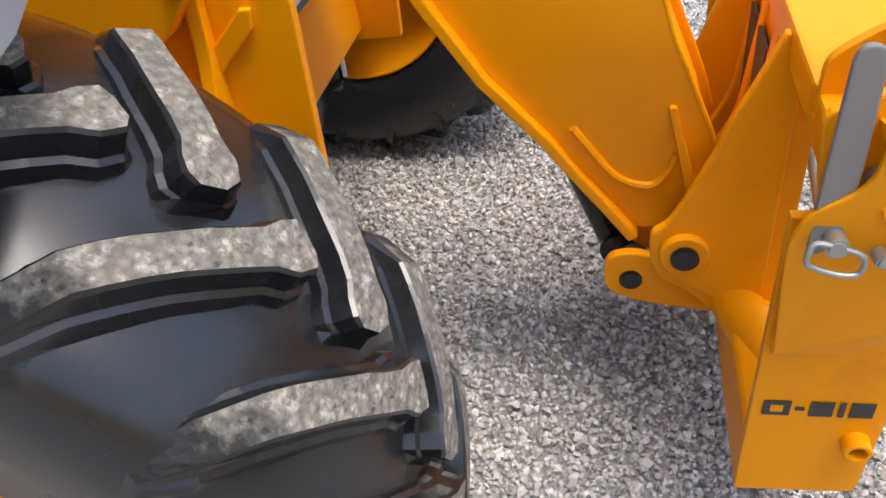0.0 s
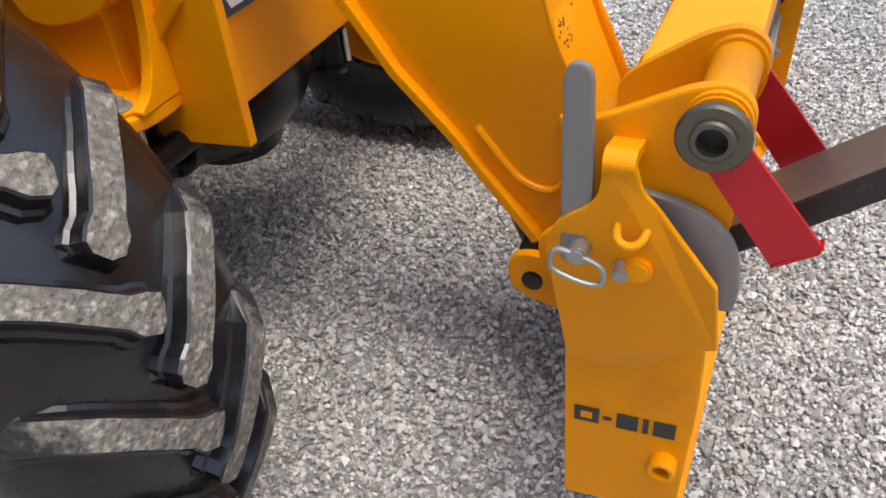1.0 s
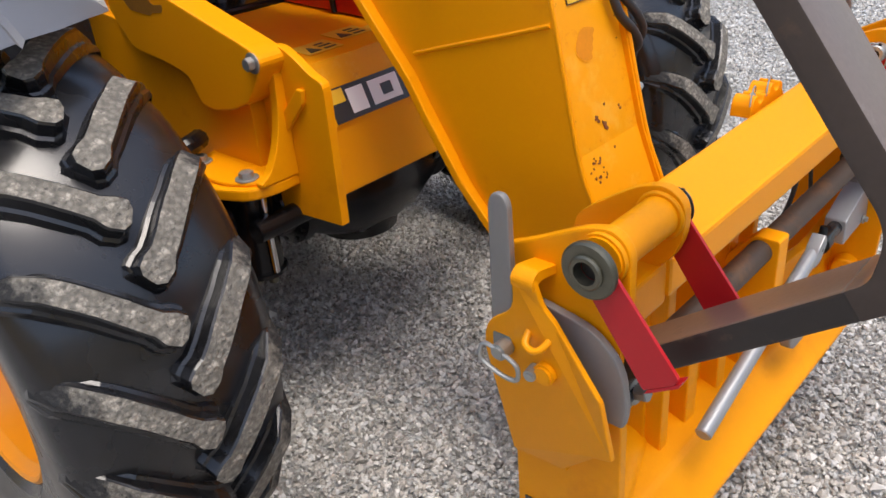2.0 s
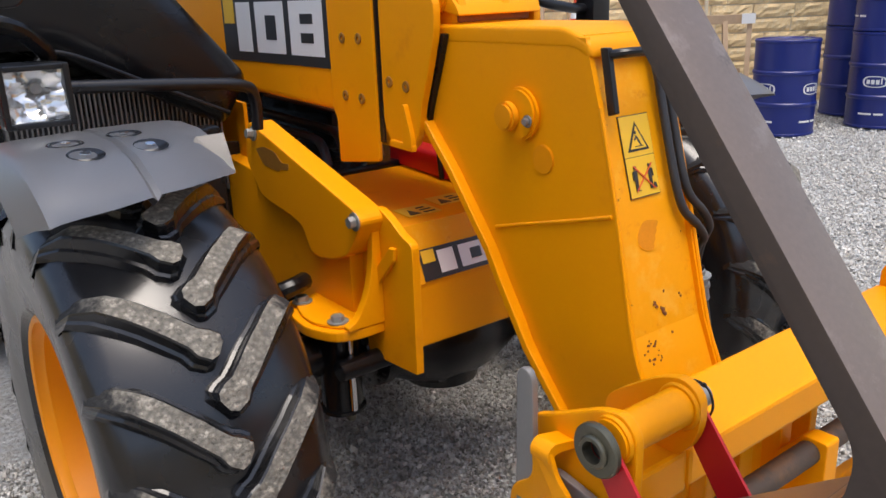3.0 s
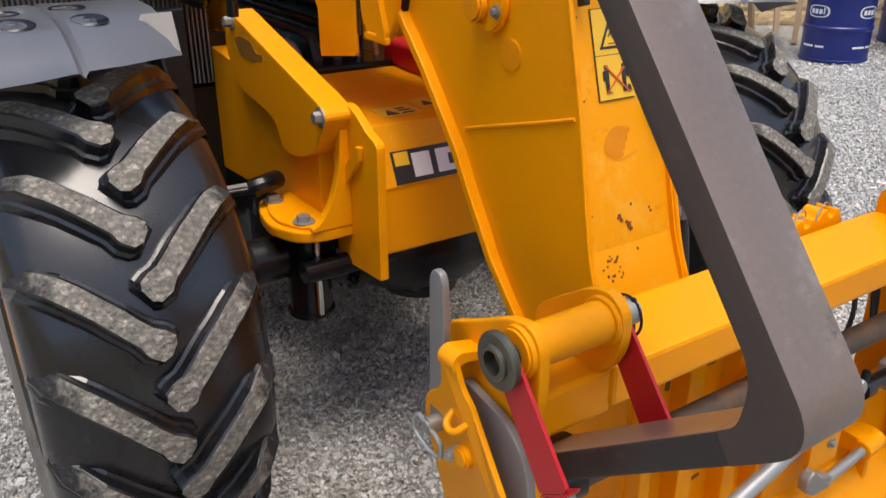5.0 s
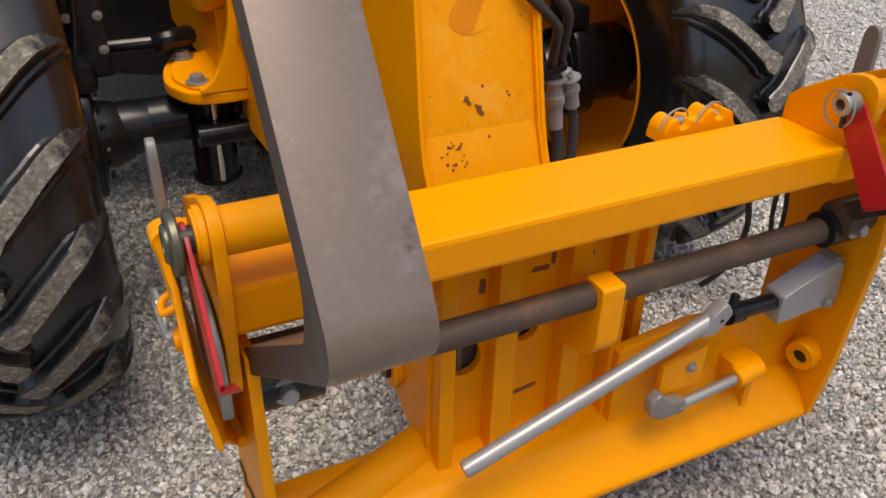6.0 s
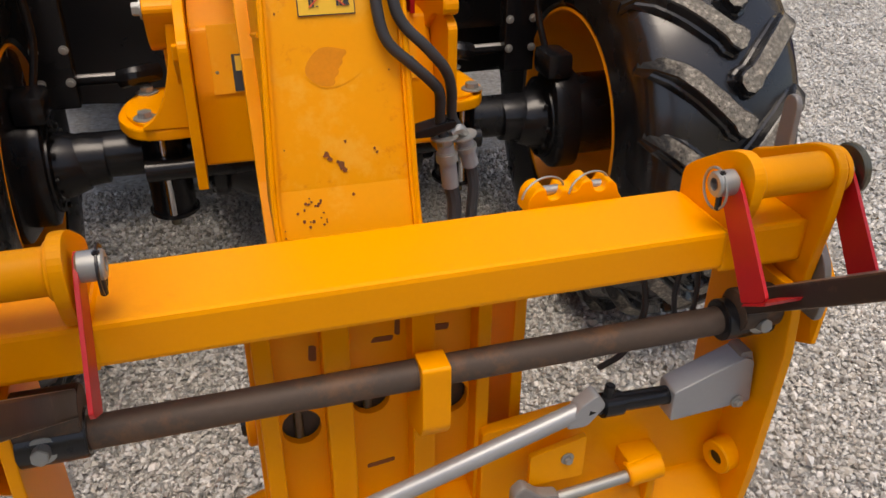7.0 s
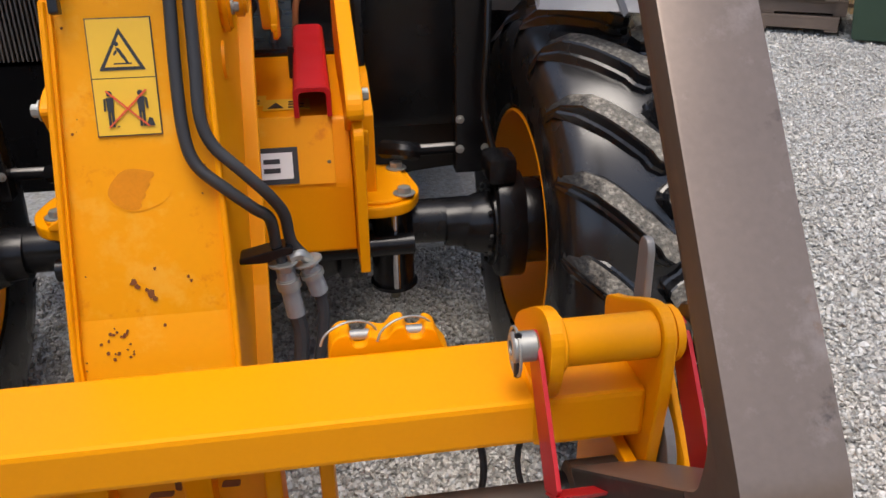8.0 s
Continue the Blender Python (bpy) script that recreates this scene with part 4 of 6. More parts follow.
standing = [disc(0.0235, 0.064, 0.0042), ((0.018, 0.058), (0.029, 0.058), (0.028, 0.036), (0.019, 0.036)), ((0.0145, 0.056), (0.0175, 0.057), (0.0165, 0.038), (0.014, 0.038)), (0.0192, 0.014, 0.0228, 0.037), (0.0242, 0.014, 0.0278, 0.037), (0.0305, 0.014, 0.0345, 0.0155)]
working = [disc(0.0685, 0.064, 0.0042), ((0.063, 0.058), (0.074, 0.058), (0.073, 0.036), (0.064, 0.036)), ((0.0745, 0.057), (0.0775, 0.056), (0.079, 0.040), (0.076, 0.040)), (0.0642, 0.014, 0.0678, 0.037), (0.0692, 0.014, 0.0728, 0.037), ((0.073, 0.014), (0.086, 0.014), (0.083, 0.025), (0.078, 0.027))]
for marks in (tilted, standing, working):
    blocks(machine, "sticker_mark", marks, so, (1, 0, 0), fdir, DECAL_BLACK, 0.0066)
blocks(machine, "sticker_mark", [((0.018, 0.014), (0.0205, 0.013), (0.079, 0.0675), (0.0765, 0.069)), ((0.018, 0.0675), (0.0765, 0.013), (0.079, 0.014), (0.0205, 0.069))], so, (1, 0, 0), fdir, RED_INK, 0.0072)
# rust chips
rng = random.Random(5)


def face_y(z):
    for (y0, z0), (y1, z1) in zip(front, front[1:]):
        if z1 <= z <= z0:
            return y0 + (y1 - y0) * (z0 - z) / (z0 - z1) + 0.012
    return -0.80


def chip(x, z, size):
    n = 7
    pts = [(size * rng.uniform(0.5, 1.2) * math.cos(i * math.tau / n), size * rng.uniform(0.5, 1.2) * math.sin(i * math.tau / n)) for i in range(n)]
    blocks(machine, "rust_chip", [tuple(pts)], (x, face_y(z), z), (1, 0, 0), Vector((0, 0.22, 0.97)), RUST, 0.002, label="small rust chip in the paint")


for x, z, sz in ((-0.085, 0.955, 0.006), (-0.079, 0.948, 0.005), (-0.060, 0.935, 0.007), (-0.055, 0.928, 0.006), (-0.066, 0.942, 0.004), (-0.05, 0.975, 0.003), (0.0, 0.958, 0.003), (0.004, 0.952, 0.003), (-0.045, 0.885, 0.003)):
    chip(x, z, sz)
for i in range(18):
    z = rng.uniform(0.78, 1.42)
    left = i % 3 != 0
    chip((nose_x(-0.8, z) + rng.uniform(0.015, 0.04)) if left else (BX1 - rng.uniform(0.015, 0.05)), z, rng.uniform(0.0007, 0.0024))
for i in range(26):
    a = rng.uniform(0, math.tau)
    chip(-0.115 + 0.026 * math.cos(a) * rng.uniform(0.4, 1.2), 0.862 + 0.024 * math.sin(a) * rng.uniform(0.4, 1.2), rng.uniform(0.0015, 0.0042))
# hose guard on top right of the nose, and hoses
part("hose_bracket", slab(spin_pts([(-0.655, 1.49), (-0.675, 1.49), (-0.70, 1.36), (-0.68, 1.355)], 0.004), BX0 + 0.018, BX0 + 0.032, "x", 0.002), PLASTIC, machine, "black hose bracket")
part("hose_bracket_bar", pipe([(BX0 + 0.03, -0.67, 1.475), (BX0 + 0.06, -0.705, 1.48), (BX1 - 0.01, -0.70, 1.475)], 0.010), PLASTIC, machine, smooth=True)
for line in ([(0.024, -0.58, 1.62), (0.021, -0.655, 1.46), (0.020, -0.684, 1.363), (0.018, -0.708, 1.277), (0.020, -0.733, 1.185), (0.034, -0.745, 1.135), (0.074, -0.752, 1.096), (0.112, -0.745, 1.058), (0.133, -0.715, 1.025), (0.138, -0.70, 0.964), (0.146, -0.70, 0.935)],
             [(0.050, -0.58, 1.62), (0.049, -0.655, 1.46), (0.048, -0.684, 1.362), (0.047, -0.708, 1.275), (0.047, -0.729, 1.205), (0.062, -0.738, 1.162), (0.102, -0.746, 1.120), (0.136, -0.74, 1.078), (0.156, -0.71, 1.03), (0.162, -0.695, 0.975), (0.180, -0.69, 0.945)]):
    part("hydraulic_hose", pipe(line, 0.0098, 12), HOSE, machine, "black hydraulic hose down the boom nose", smooth=True)
for (x, y, z), (a, b, c) in (((0.148, -0.70, 0.925), (0.160, -0.70, 0.832)), ((0.188, -0.69, 0.925), (0.203, -0.69, 0.868))):
    p, q = Vector((x, y, z)), Vector((a, b, c))
    part("coupling", rod(p, q, 0.0165, 16, 0.003), SILVER, machine, "steel quick coupling", smooth=True)
    part("coupling_collar", rod(p + (q - p) * 0.18, p + (q - p) * 0.42, 0.021, 20, 0.003), ZINC, machine, smooth=True)
    part("coupling_nut", hexbolt(p - (q - p) * 0.16, (q - p).normalized(), 0.017, 0.018), ZINC, machine)
part("coupling_cap", pipe([(0.188, -0.69, 0.935), (0.176, -0.70, 0.950), (0.160, -0.70, 0.945)], 0.010, 10), ZINC, machine, smooth=True)
part("hose_tail", pipe([(0.160, -0.70, 0.835), (0.165, -0.71, 0.79), (0.15, -0.74, 0.70), (0.11, -0.78, 0.60)], 0.014), HOSE, machine, smooth=True)
part("hose_tail", pipe([(0.203, -0.69, 0.87), (0.206, -0.70, 0.82), (0.185, -0.73, 0.72), (0.14, -0.78, 0.61)], 0.011), HOSE, machine, smooth=True)
part("hose_clamp", slab(spin_pts([(0.075, 0.945), (0.075, 0.955), (0.15, 0.972), (0.165, 0.972), (0.165, 0.960), (0.12, 0.945)], 0.004), -0.715, -0.675, "y", 0.002), BLACK, machine, "black hose clamp plate")

part("nose_rib", slab(spin_pts([(-0.806, 0.734), (-0.820, 0.734), (-0.872, 0.55), (-0.852, 0.55)], 0.006), BX0 - 0.026, BX0, "x", 0.003), YELLOW, machine, "upright weld rib")
part("nose_lip", pipe([(nose_x(y, z) - 0.003, y, z) for y, z in ((-0.640, 0.685), (-0.661, 0.655), (-0.721, 0.578), (-0.783, 0.558), (-0.815, 0.59), (-0.828, 0.63))], 0.008, 8), YELLOW, machine, smooth=True)
# hub at the bottom of the nose
part("carriage_pivot", rod((-0.215, -0.852, 0.46), (0.145, -0.852, 0.46), 0.030, 24), STEEL_GREY, machine, "dark steel pivot pin", smooth=True)
part("tilt_pin", rod((-0.20, -0.765, 0.352), (0.13, -0.765, 0.352), 0.024, 24), STEEL_GREY, machine, smooth=True)
part("tilt_ram", rod((-0.075, -0.645, 0.56), (-0.075, -0.735, 0.335), 0.038, 24), BLACK, machine, "black tilt ram behind the nose foot", smooth=True)
part("ram_clevis", rod((-0.12, -0.735, 0.352), (0.06, -0.735, 0.352), 0.042, 24), BLACK, machine, smooth=True)
part("nose_foot", slab(spin_pts([(-0.80, 0.60), (-0.70, 0.55), (-0.74, 0.40), (-0.80, 0.36), (-0.90, 0.40), (-0.90, 0.50)], 0.03), -0.13, 0.06, "x", 0.006), YELLOW, machine)

# ---- fork carriage ----
carriage = thing("fork_carriage", (0.015, 0, 0), "yellow quick-hitch pallet fork carriage hung on the boom nose", "fork carriage")
CY = -1.121   # fork pin line
for s in (-1, 1):
    # outer side plate
    plate = [(-0.937, 0.218), (-1.126, 0.238), (-1.140, 0.485), (-1.140, 0.68), (-1.13, 0.80), (-0.94, 0.80)]
    if s > 0:
        plate = [(-0.937, 0.218), (-1.140, 0.238), (-1.158, 0.40), (-1.172, 0.68), (-1.16, 0.80), (-0.94, 0.80)]
    part("side_plate", slab(spin_pts(plate, [0.01, 0.012, 0.01, 0, 0, 0]), s * 0.590, s * 0.608, "x", 0.003), YELLOW, carriage, "yellow end plate")
    cover = [(-0.949, 0.570), (-0.928, 0.793), (-0.942, 0.85), (-1.000, 0.890), (-1.006, 0.954), (-1.044, 0.956), (-1.053, 0.915), (-1.068, 0.898), (-1.148, 0.795), (-1.158, 0.680), (-1.125, 0.665), (-1.051, 0.580)]
    bm = slab(spin_pts(cover, [0.004, 0.02, 0.03, 0.03, 0.004, 0.004, 0.02, 0.02, 0.006, 0.004, 0.004, 0.004]), s * 0.618, s * 0.628, "x", 0.003)
    for v in bm.verts:
        v.co.x += s * (0.064 * max(0.0, (v.co.z - 0.57) / 0.42) + 0.018 * min(1.0, max(0.0, (-1.07 - v.co.y) / 0.07)))
    part("keeper_plate", bm, YELLOW, carriage, "yellow raised keeper plate")
    part("keeper_top", slab(spin_pts([(s * 0.687, 0.938), (s * 0.690, 0.955), (s * 0.676, 0.968), (s * 0.625, 0.957), (s * 0.625, 0.943), (s * 0.668, 0.950)], [0.004, 0.012, 0.016, 0.004, 0.004, 0.008]), -1.044, -1.006, "y", 0.002), YELLOW, carriage)
    part("keeper_foot", slab([(-0.949, 0.560), (-1.051, 0.570), (-1.05, 0.590), (-0.949, 0.580)], s * 0.606, s * 0.622, "x", 0.002), YELLOW, carriage)
    # pin brackets, inner and outer
    for x in (0.468, 0.614):
        ear = [(-0.955, 0.88), (-0.945, 0.962), (-1.000, 0.985), (-1.09, 1.030), (-1.135, 1.038), (-1.160, 1.013), (-1.160, 0.93), (-1.150, 0.86), (-1.135, 0.74), (-1.05, 0.74), (-0.97, 0.80)]
        if x < 0.5:
            ear = [(-0.975, 0.88), (-0.975, 0.955), (-1.001, 0.978), (-1.085, 1.032), (-1.128, 1.043), (-1.158, 1.022), (-1.160, 0.97), (-1.140, 0.925), (-1.09, 0.89), (-1.05, 0.87), (-0.97, 0.87)]
        part("pin_bracket", slab(spin_pts(ear, [0.01, 0.02, 0.02, 0.03, 0.03, 0.03, 0.03, 0.02, 0.03, 0.03, 0.02]), s * x, s * (x + 0.018), "x", 0.004), YELLOW, carriage, "rounded yellow pin bracket")
    part("pin_tube", rod((s * 0.484, CY, 0.995), (s * 0.616, CY, 0.995), 0.031, 32, 0.003), YELLOW, carriage, smooth=True)
    part("tube_fillet", ring((s * 0.484, CY, 0.995), (s * 0.492, CY, 0.995), 0.038, 0.02, 32, 0.004), YELLOW, carriage, smooth=True)
    part("pin_collar", rod((s * 0.630, CY, 0.995), (s * 0.646, CY, 0.995), 0.037, 32, 0.004), YELLOW, carriage, smooth=True)
    part("pin_flange", ring((s * 0.662, CY, 0.992), (s * 0.675, CY, 0.992), 0.041, 0.017, 40, 0.003), ZINC_YELLOW, carriage, "passivated steel pin flange", smooth=True)
    part("pin_end", ring((s * 0.668, CY, 0.992), (s * 0.681, CY, 0.992), 0.025, 0.017, 28, 0.004), ZINC_YELLOW, carriage, smooth=True)
    part("pin_bore", rod((s * 0.646, CY, 0.992), (s * 0.660, CY, 0.992), 0.018, 20, 0), STEEL_OILY, carriage, smooth=True)
    part("pin_tip", ring((s * 0.460, CY, 0.995), (s * 0.426, CY, 0.995), 0.020, 0.010, 24, 0.003), ZINC, carriage, "zinc pin end", smooth=True)
    part("pin_tip_bore", rod((s * 0.460, CY, 0.995), (s * 0.438, CY, 0.995), 0.012, 16, 0), RUST, carriage, smooth=True)
    part("lynch_ring", pipe([(s * 0.434, CY + 0.006 + 0.030 * math.cos(a), 0.985 + 0.032 * math.sin(a)) for a in [i * math.tau / 12 for i in range(12)]], 0.0022, 6, True, 3), PLASTIC if s < 0 else ZINC, carriage, "thin spring ring", smooth=True)
    part("lynch_pin", rod((s * 0.434, CY - 0.005, 1.018), (s * 0.434, CY - 0.008, 0.955), 0.005, 10), PLASTIC, carriage, smooth=True)
    # red fork stay: U strap under the fork
    for x in (0.652, 0.456):
        strap = [(-1.098, 1.005), (-1.115, 1.015), (-1.142, 1.000), (-1.248, 0.867), (-1.243, 0.856), (-1.199, 0.828), (-1.102, 0.965)]
        part("fork_stay", slab(spin_pts(strap, [0.012, 0.012, 0.015, 0.003, 0.003, 0.003, 0.02]), s * x, s * (x + 0.006), "x", 0.001), RED, carriage, "red painted steel fork stay")
    part("fork_stay_foot", slab([(-1.252, 0.862), (-1.248, 0.853), (-1.200, 0.822), (-1.204, 0.830)], s * (0.456 if s > 0 else 0.635), s * 0.658, "x", 0.001), RED, carriage, "red strip under the fork shank")
    # grey release lever
    lever = [(-0.955, 1.047), (-0.963, 1.063), (-0.982, 1.063), (-0.990, 1.047), (-0.992, 0.91), (-0.985, 0.80), (-0.95, 0.78), (-0.952, 0.90)]
    part("release_lever", slab(spin_pts(lever, [0.015, 0.012, 0.012, 0.015, 0.02, 0.02, 0.02, 0.02]), s * 0.656, s * 0.668, "x", 0.003), STEEL_GREY, carriage, "bare grey steel release lever")
    cam_plate = [(-1.00, 0.905), (-1.061, 0.895), (-1.115, 0.885), (-1.162, 0.842), (-1.172, 0.770), (-1.166, 0.737), (-1.14, 0.737), (-1.06, 0.74), (-1.02, 0.76)]
    part("lock_cam", slab(spin_pts(cam_plate, [0.03, 0.03, 0.04, 0.03, 0.03, 0.006, 0.006, 0.02, 0.02]), s * 0.636, s * 0.650, "x", 0.003), STEEL_GREY, carriage, "curved grey steel lock plate")
    # hitch hook and ring clip on the keeper
    kx = 0.676
    part("keeper_boss", rod((s * (kx - 0.012), -1.052, 0.800), (s * (kx + 0.008), -1.052, 0.800), 0.018, 20, 0.004), YELLOW, carriage, smooth=True)
    part("keeper_hook", pipe([(s * (kx - 0.005), -1.024, 0.864), (s * (kx + 0.012), -1.028, 0.852), (s * (kx + 0.016), -1.042, 0.846), (s * (kx + 0.012), -1.056, 0.852), (s * (kx - 0.005), -1.062, 0.864)], 0.0055, 10), YELLOW, carriage, "small yellow welded hook", smooth=True)
    part("ring_clip", pipe([(s * (kx + 0.014), -0.953, 0.822), (s * (kx + 0.017), -0.946, 0.808), (s * (kx + 0.016), -0.950, 0.790), (s * (kx + 0.014), -0.985, 0.776), (s * (kx + 0.012), -1.008, 0.776), (s * (kx + 0.012), -1.013, 0.792), (s * (kx + 0.012), -1.006, 0.806), (s * (kx + 0.013), -0.975, 0.818)], 0.0040, 8, True, 4), ZINC, carriage, "bright spring clip", smooth=True)
    part("clip_pin", rod((s * (kx - 0.012), -0.978, 0.815), (s * (kx + 0.018), -0.978, 0.815), 0.014, 16, 0.004), ZINC, carriage, smooth=True)
    part("clip_ball", rod((s * (kx - 0.01), -1.030, 0.797), (s * (kx + 0.016), -1.034, 0.795), 0.010, 12, 0.003), ZINC, carriage, smooth=True)
    # lower boss
    part("side_boss", ring((s * 0.605, -1.101, 0.368), (s * 0.635, -1.101, 0.368), 0.022, 0.014, 28, 0.003), YELLOW, carriage, smooth=True)
    part("boss_bore", rod((s * 0.600, -1.101, 0.368), (s * 0.612, -1.101, 0.368), 0.017, 16, 0), PLASTIC, carriage, smooth=True)
    part("shaft_bolt", hexbolt((s * 0.556, -1.130, 0.728), (0, -1, 0.25), 0.013, 0.022), ZINC, carriage, "zinc bolt clamping the shaft")
    part("shaft_clamp", rod((s * 0.500, -1.100, 0.722), (s * 0.60, -1.100, 0.722), 0.036, 24), PLASTIC, carriage, smooth=True)

part("cross_beam", box(-0.465, 0.465, CY - 0.010, -0.972, 0.847, 0.914, 0.008), YELLOW, carriage, "yellow box-section cross beam")
for s in (-1, 1):
    part("beam_end", box(min(s * 0.46, s * 0.615), max(s * 0.46, s * 0.615), CY - 0.004, -0.974, 0.836, 0.911, 0.008), YELLOW, carriage)
part("fork_shaft", rod((-0.575, -1.098, 0.717), (0.575, -1.098, 0.720), 0.0245, 28), STEEL_DARK, carriage, "brown rusty fork shaft", smooth=True)
# ribs between beam and base
for x0, x1 in ((-0.270, -0.240), (-0.163, -0.119), (-0.019, 0.021), (0.093, 0.117)):
    rib = [(-1.035, 0.85), (-0.975, 0.85), (-0.95, 0.60), (-0.90, 0.50), (-0.84, 0.51), (-0.80, 0.46), (-0.80, 0.40), (-0.86, 0.375), (-0.93, 0.30), (-1.0, 0.25), (-1.035, 0.25)]
    part("hitch_rib", slab(spin_pts(rib, [0, 0, 0.05, 0.05, 0.04, 0.04, 0.04, 0.04, 0.02, 0, 0]), x0, x1, "x", 0.004), YELLOW, carriage, "yellow upright hitch rib")
for x0, x1, m, low in ((-0.240, -0.163, -0.203, 0.526), (-0.119, -0.019, -0.083, 0.565), (0.021, 0.093, 0.057, 0.533)):
    w = 0.033
    arc = [(m + w * math.cos(t), low + w - w * math.sin(t)) for t in [math.pi * k / 10 for k in range(11)]]
    mid = low + w + 0.008
    lower = [(x0 - 0.002, 0.25), (x1 + 0.002, 0.25), (x1 + 0.002, mid), (m + w, mid)] + arc + [(m - w, mid), (x0 - 0.002, mid)]
    part("hitch_web", slab(lower, -0.995, -0.980, "y", 0), YELLOW, carriage, "yellow web plate with a rounded slot")
    crest = [(m + w * math.cos(t), mid + w * math.sin(t)) for t in [math.pi * k / 10 for k in range(11)]]
    upper = [(x1 + 0.002, mid), (x1 + 0.002, 0.85), (x0 - 0.002, 0.85), (x0 - 0.002, mid)] + crest[::-1]
    part("hitch_web", slab(upper, -0.995, -0.980, "y", 0), YELLOW, carriage)
    part("slot_back", box(x0, x1, -0.972, -0.966, 0.50, 0.80, 0), STEEL_DARK, carriage, "rusty brown plate behind the slot")
    part("slot_bolt", rod((m - 0.004, -0.978, low + 0.004), (m - 0.004, -0.978, low + 0.07), 0.008, 10, 0), ZINC_YELLOW, carriage, smooth=True)
for x, z, w, h in ((-0.175, 0.700, 0.014, 0.030), (-0.060, 0.715, 0.040, 0.010), (-0.034, 0.725, 0.010, 0.034), (0.040, 0.720, 0.030, 0.012)):
    part("web_rust", slab(spin_pts([(x - w / 2, z), (x - w / 3, z + h), (x + w / 2, z + h * 0.9), (x + w / 2.4, z - h * 0.1)], 0.004), -0.9962, -0.994, "y", 0), RUST, carriage, "rust stain on the web plate")
part("web_stain", slab(spin_pts([(-0.095, 0.440), (-0.045, 0.447), (-0.045, 0.455), (-0.095, 0.449)], 0.003), -0.9965, -0.994, "y", 0), RUST, carriage, "rusty slit in the web plate")
coupler = spin_pts([(-0.965, 0.90), (-0.925, 0.80), (-0.900, 0.740), (-0.885, 0.690), (-0.842, 0.585), (-0.815, 0.530), (-0.785, 0.510), (-0.790, 0.430), (-0.84, 0.405), (-0.91, 0.362), (-0.97, 0.34), (-1.00, 0.34), (-1.00, 0.90)], [0, 0.05, 0.05, 0.08, 0.05, 0.03, 0.04, 0.05, 0.05, 0.03, 0, 0, 0])
link = spin_pts([(-0.704, 0.416), (-0.704, 0.328), (-0.772, 0.302), (-0.93, 0.28), (-0.93, 0.36), (-0.83, 0.40), (-0.77, 0.43)], [0.04, 0.04, 0.03, 0.01, 0.01, 0.03, 0.03])
for x0, x1, out in ((-0.278, -0.256, -1), (0.170, 0.192, 1)):
    part("coupler_plate", slab(coupler, x0, x1, "x", 0.004), YELLOW, carriage, "curved yellow coupler plate")
    part("coupler_link", slab(link, x0 - out * 0.045, x1 - out * 0.045, "x", 0.004), YELLOW, carriage, "yellow rounded link plate")
part("link_pin", rod((-0.240, -0.757, 0.360), (-0.20, -0.757, 0.360), 0.023, 24, 0.003), PLASTIC, carriage, smooth=True)
part("hub_pin", rod((-0.305, -0.850, 0.471), (-0.20, -0.850, 0.471), 0.026, 24, 0.003), PLASTIC, carriage, "dark steel hub pin", smooth=True)
part("coupler_boss", ring((-0.296, -0.850, 0.471), (-0.276, -0.850, 0.471), 0.046, 0.025, 32, 0.004), YELLOW, carriage, smooth=True)
part("base_tube", rod((-0.24, -0.95, 0.34), (-0.55, -1.05, 0.32), 0.048, 24), YELLOW, carriage, smooth=True)
base = [(-0.940, 0.195), (-1.12, 0.21), (-1.140, 0.245), (-1.07, 0.335), (-0.985, 0.362), (-0.940, 0.355)]
part("base_beam", slab(spin_pts(base, 0.015), -0.591, 0.591, "x", 0.004), YELLOW, carriage, "yellow folded base beam")
part("lower_panel", slab(spin_pts([(0.100, 0.25), (0.100, 0.522), (0.265, 0.540), (0.33, 0.535), (0.39, 0.525), (0.46, 0.525), (0.592, 0.545), (0.592, 0.25)], 0.012), -1.055, -1.030, "y", 0.004), YELLOW, carriage, "yellow lock mounting panel")
part("panel_rib", box(0.42, 0.437, -1.10, -1.05, 0.28, 0.40, 0.004), YELLOW, carriage)
part("shaft_latch", slab(spin_pts([(-1.03, 0.58), (-1.03, 0.69), (-1.085, 0.750), (-1.135, 0.750), (-1.135, 0.632), (-1.115, 0.604), (-1.06, 0.58)], 0.008), -0.028, 0.018, "x", 0.003), YELLOW, carriage, "yellow shaft latch block")
# chain lugs on the beam
crown_plate = [(0.196, 0.895), (0.200, 0.923), (0.211, 0.937), (0.228, 0.939), (0.233, 0.917), (0.252, 0.917), (0.257, 0.934), (0.274, 0.928), (0.283, 0.928), (0.293, 0.943), (0.309, 0.945), (0.315, 0.923), (0.334, 0.923), (0.339, 0.941), (0.354, 0.935), (0.360, 0.915), (0.374, 0.895)]
part("chain_lug_plate", slab(spin_pts(crown_plate, [0, 0.008, 0.008, 0.006, 0.008, 0.008, 0.006, 0.008, 0.008, 0.008, 0.006, 0.008, 0.008, 0.006, 0.008, 0.006, 0]), -0.962, -0.915, "y", 0.003), YELLOW, carriage, "small yellow notched lug plate")
for x in (0.242, 0.324):
    part("lug_pin", rod((x - 0.020, -0.938, 0.924), (x + 0.020, -0.938, 0.924), 0.0085, 12), ZINC, carriage, smooth=True)
    part("lug_ring", pipe([(x - 0.014 + 0.042 * math.cos(a), -0.950 + 0.012 * math.cos(a), 0.922 + 0.032 * math.sin(a)) for a in [i * math.pi / 7 - 0.1 for i in range(8)]], 0.002, 6), ZINC, carriage, "thin wire spring ring", smooth=True)
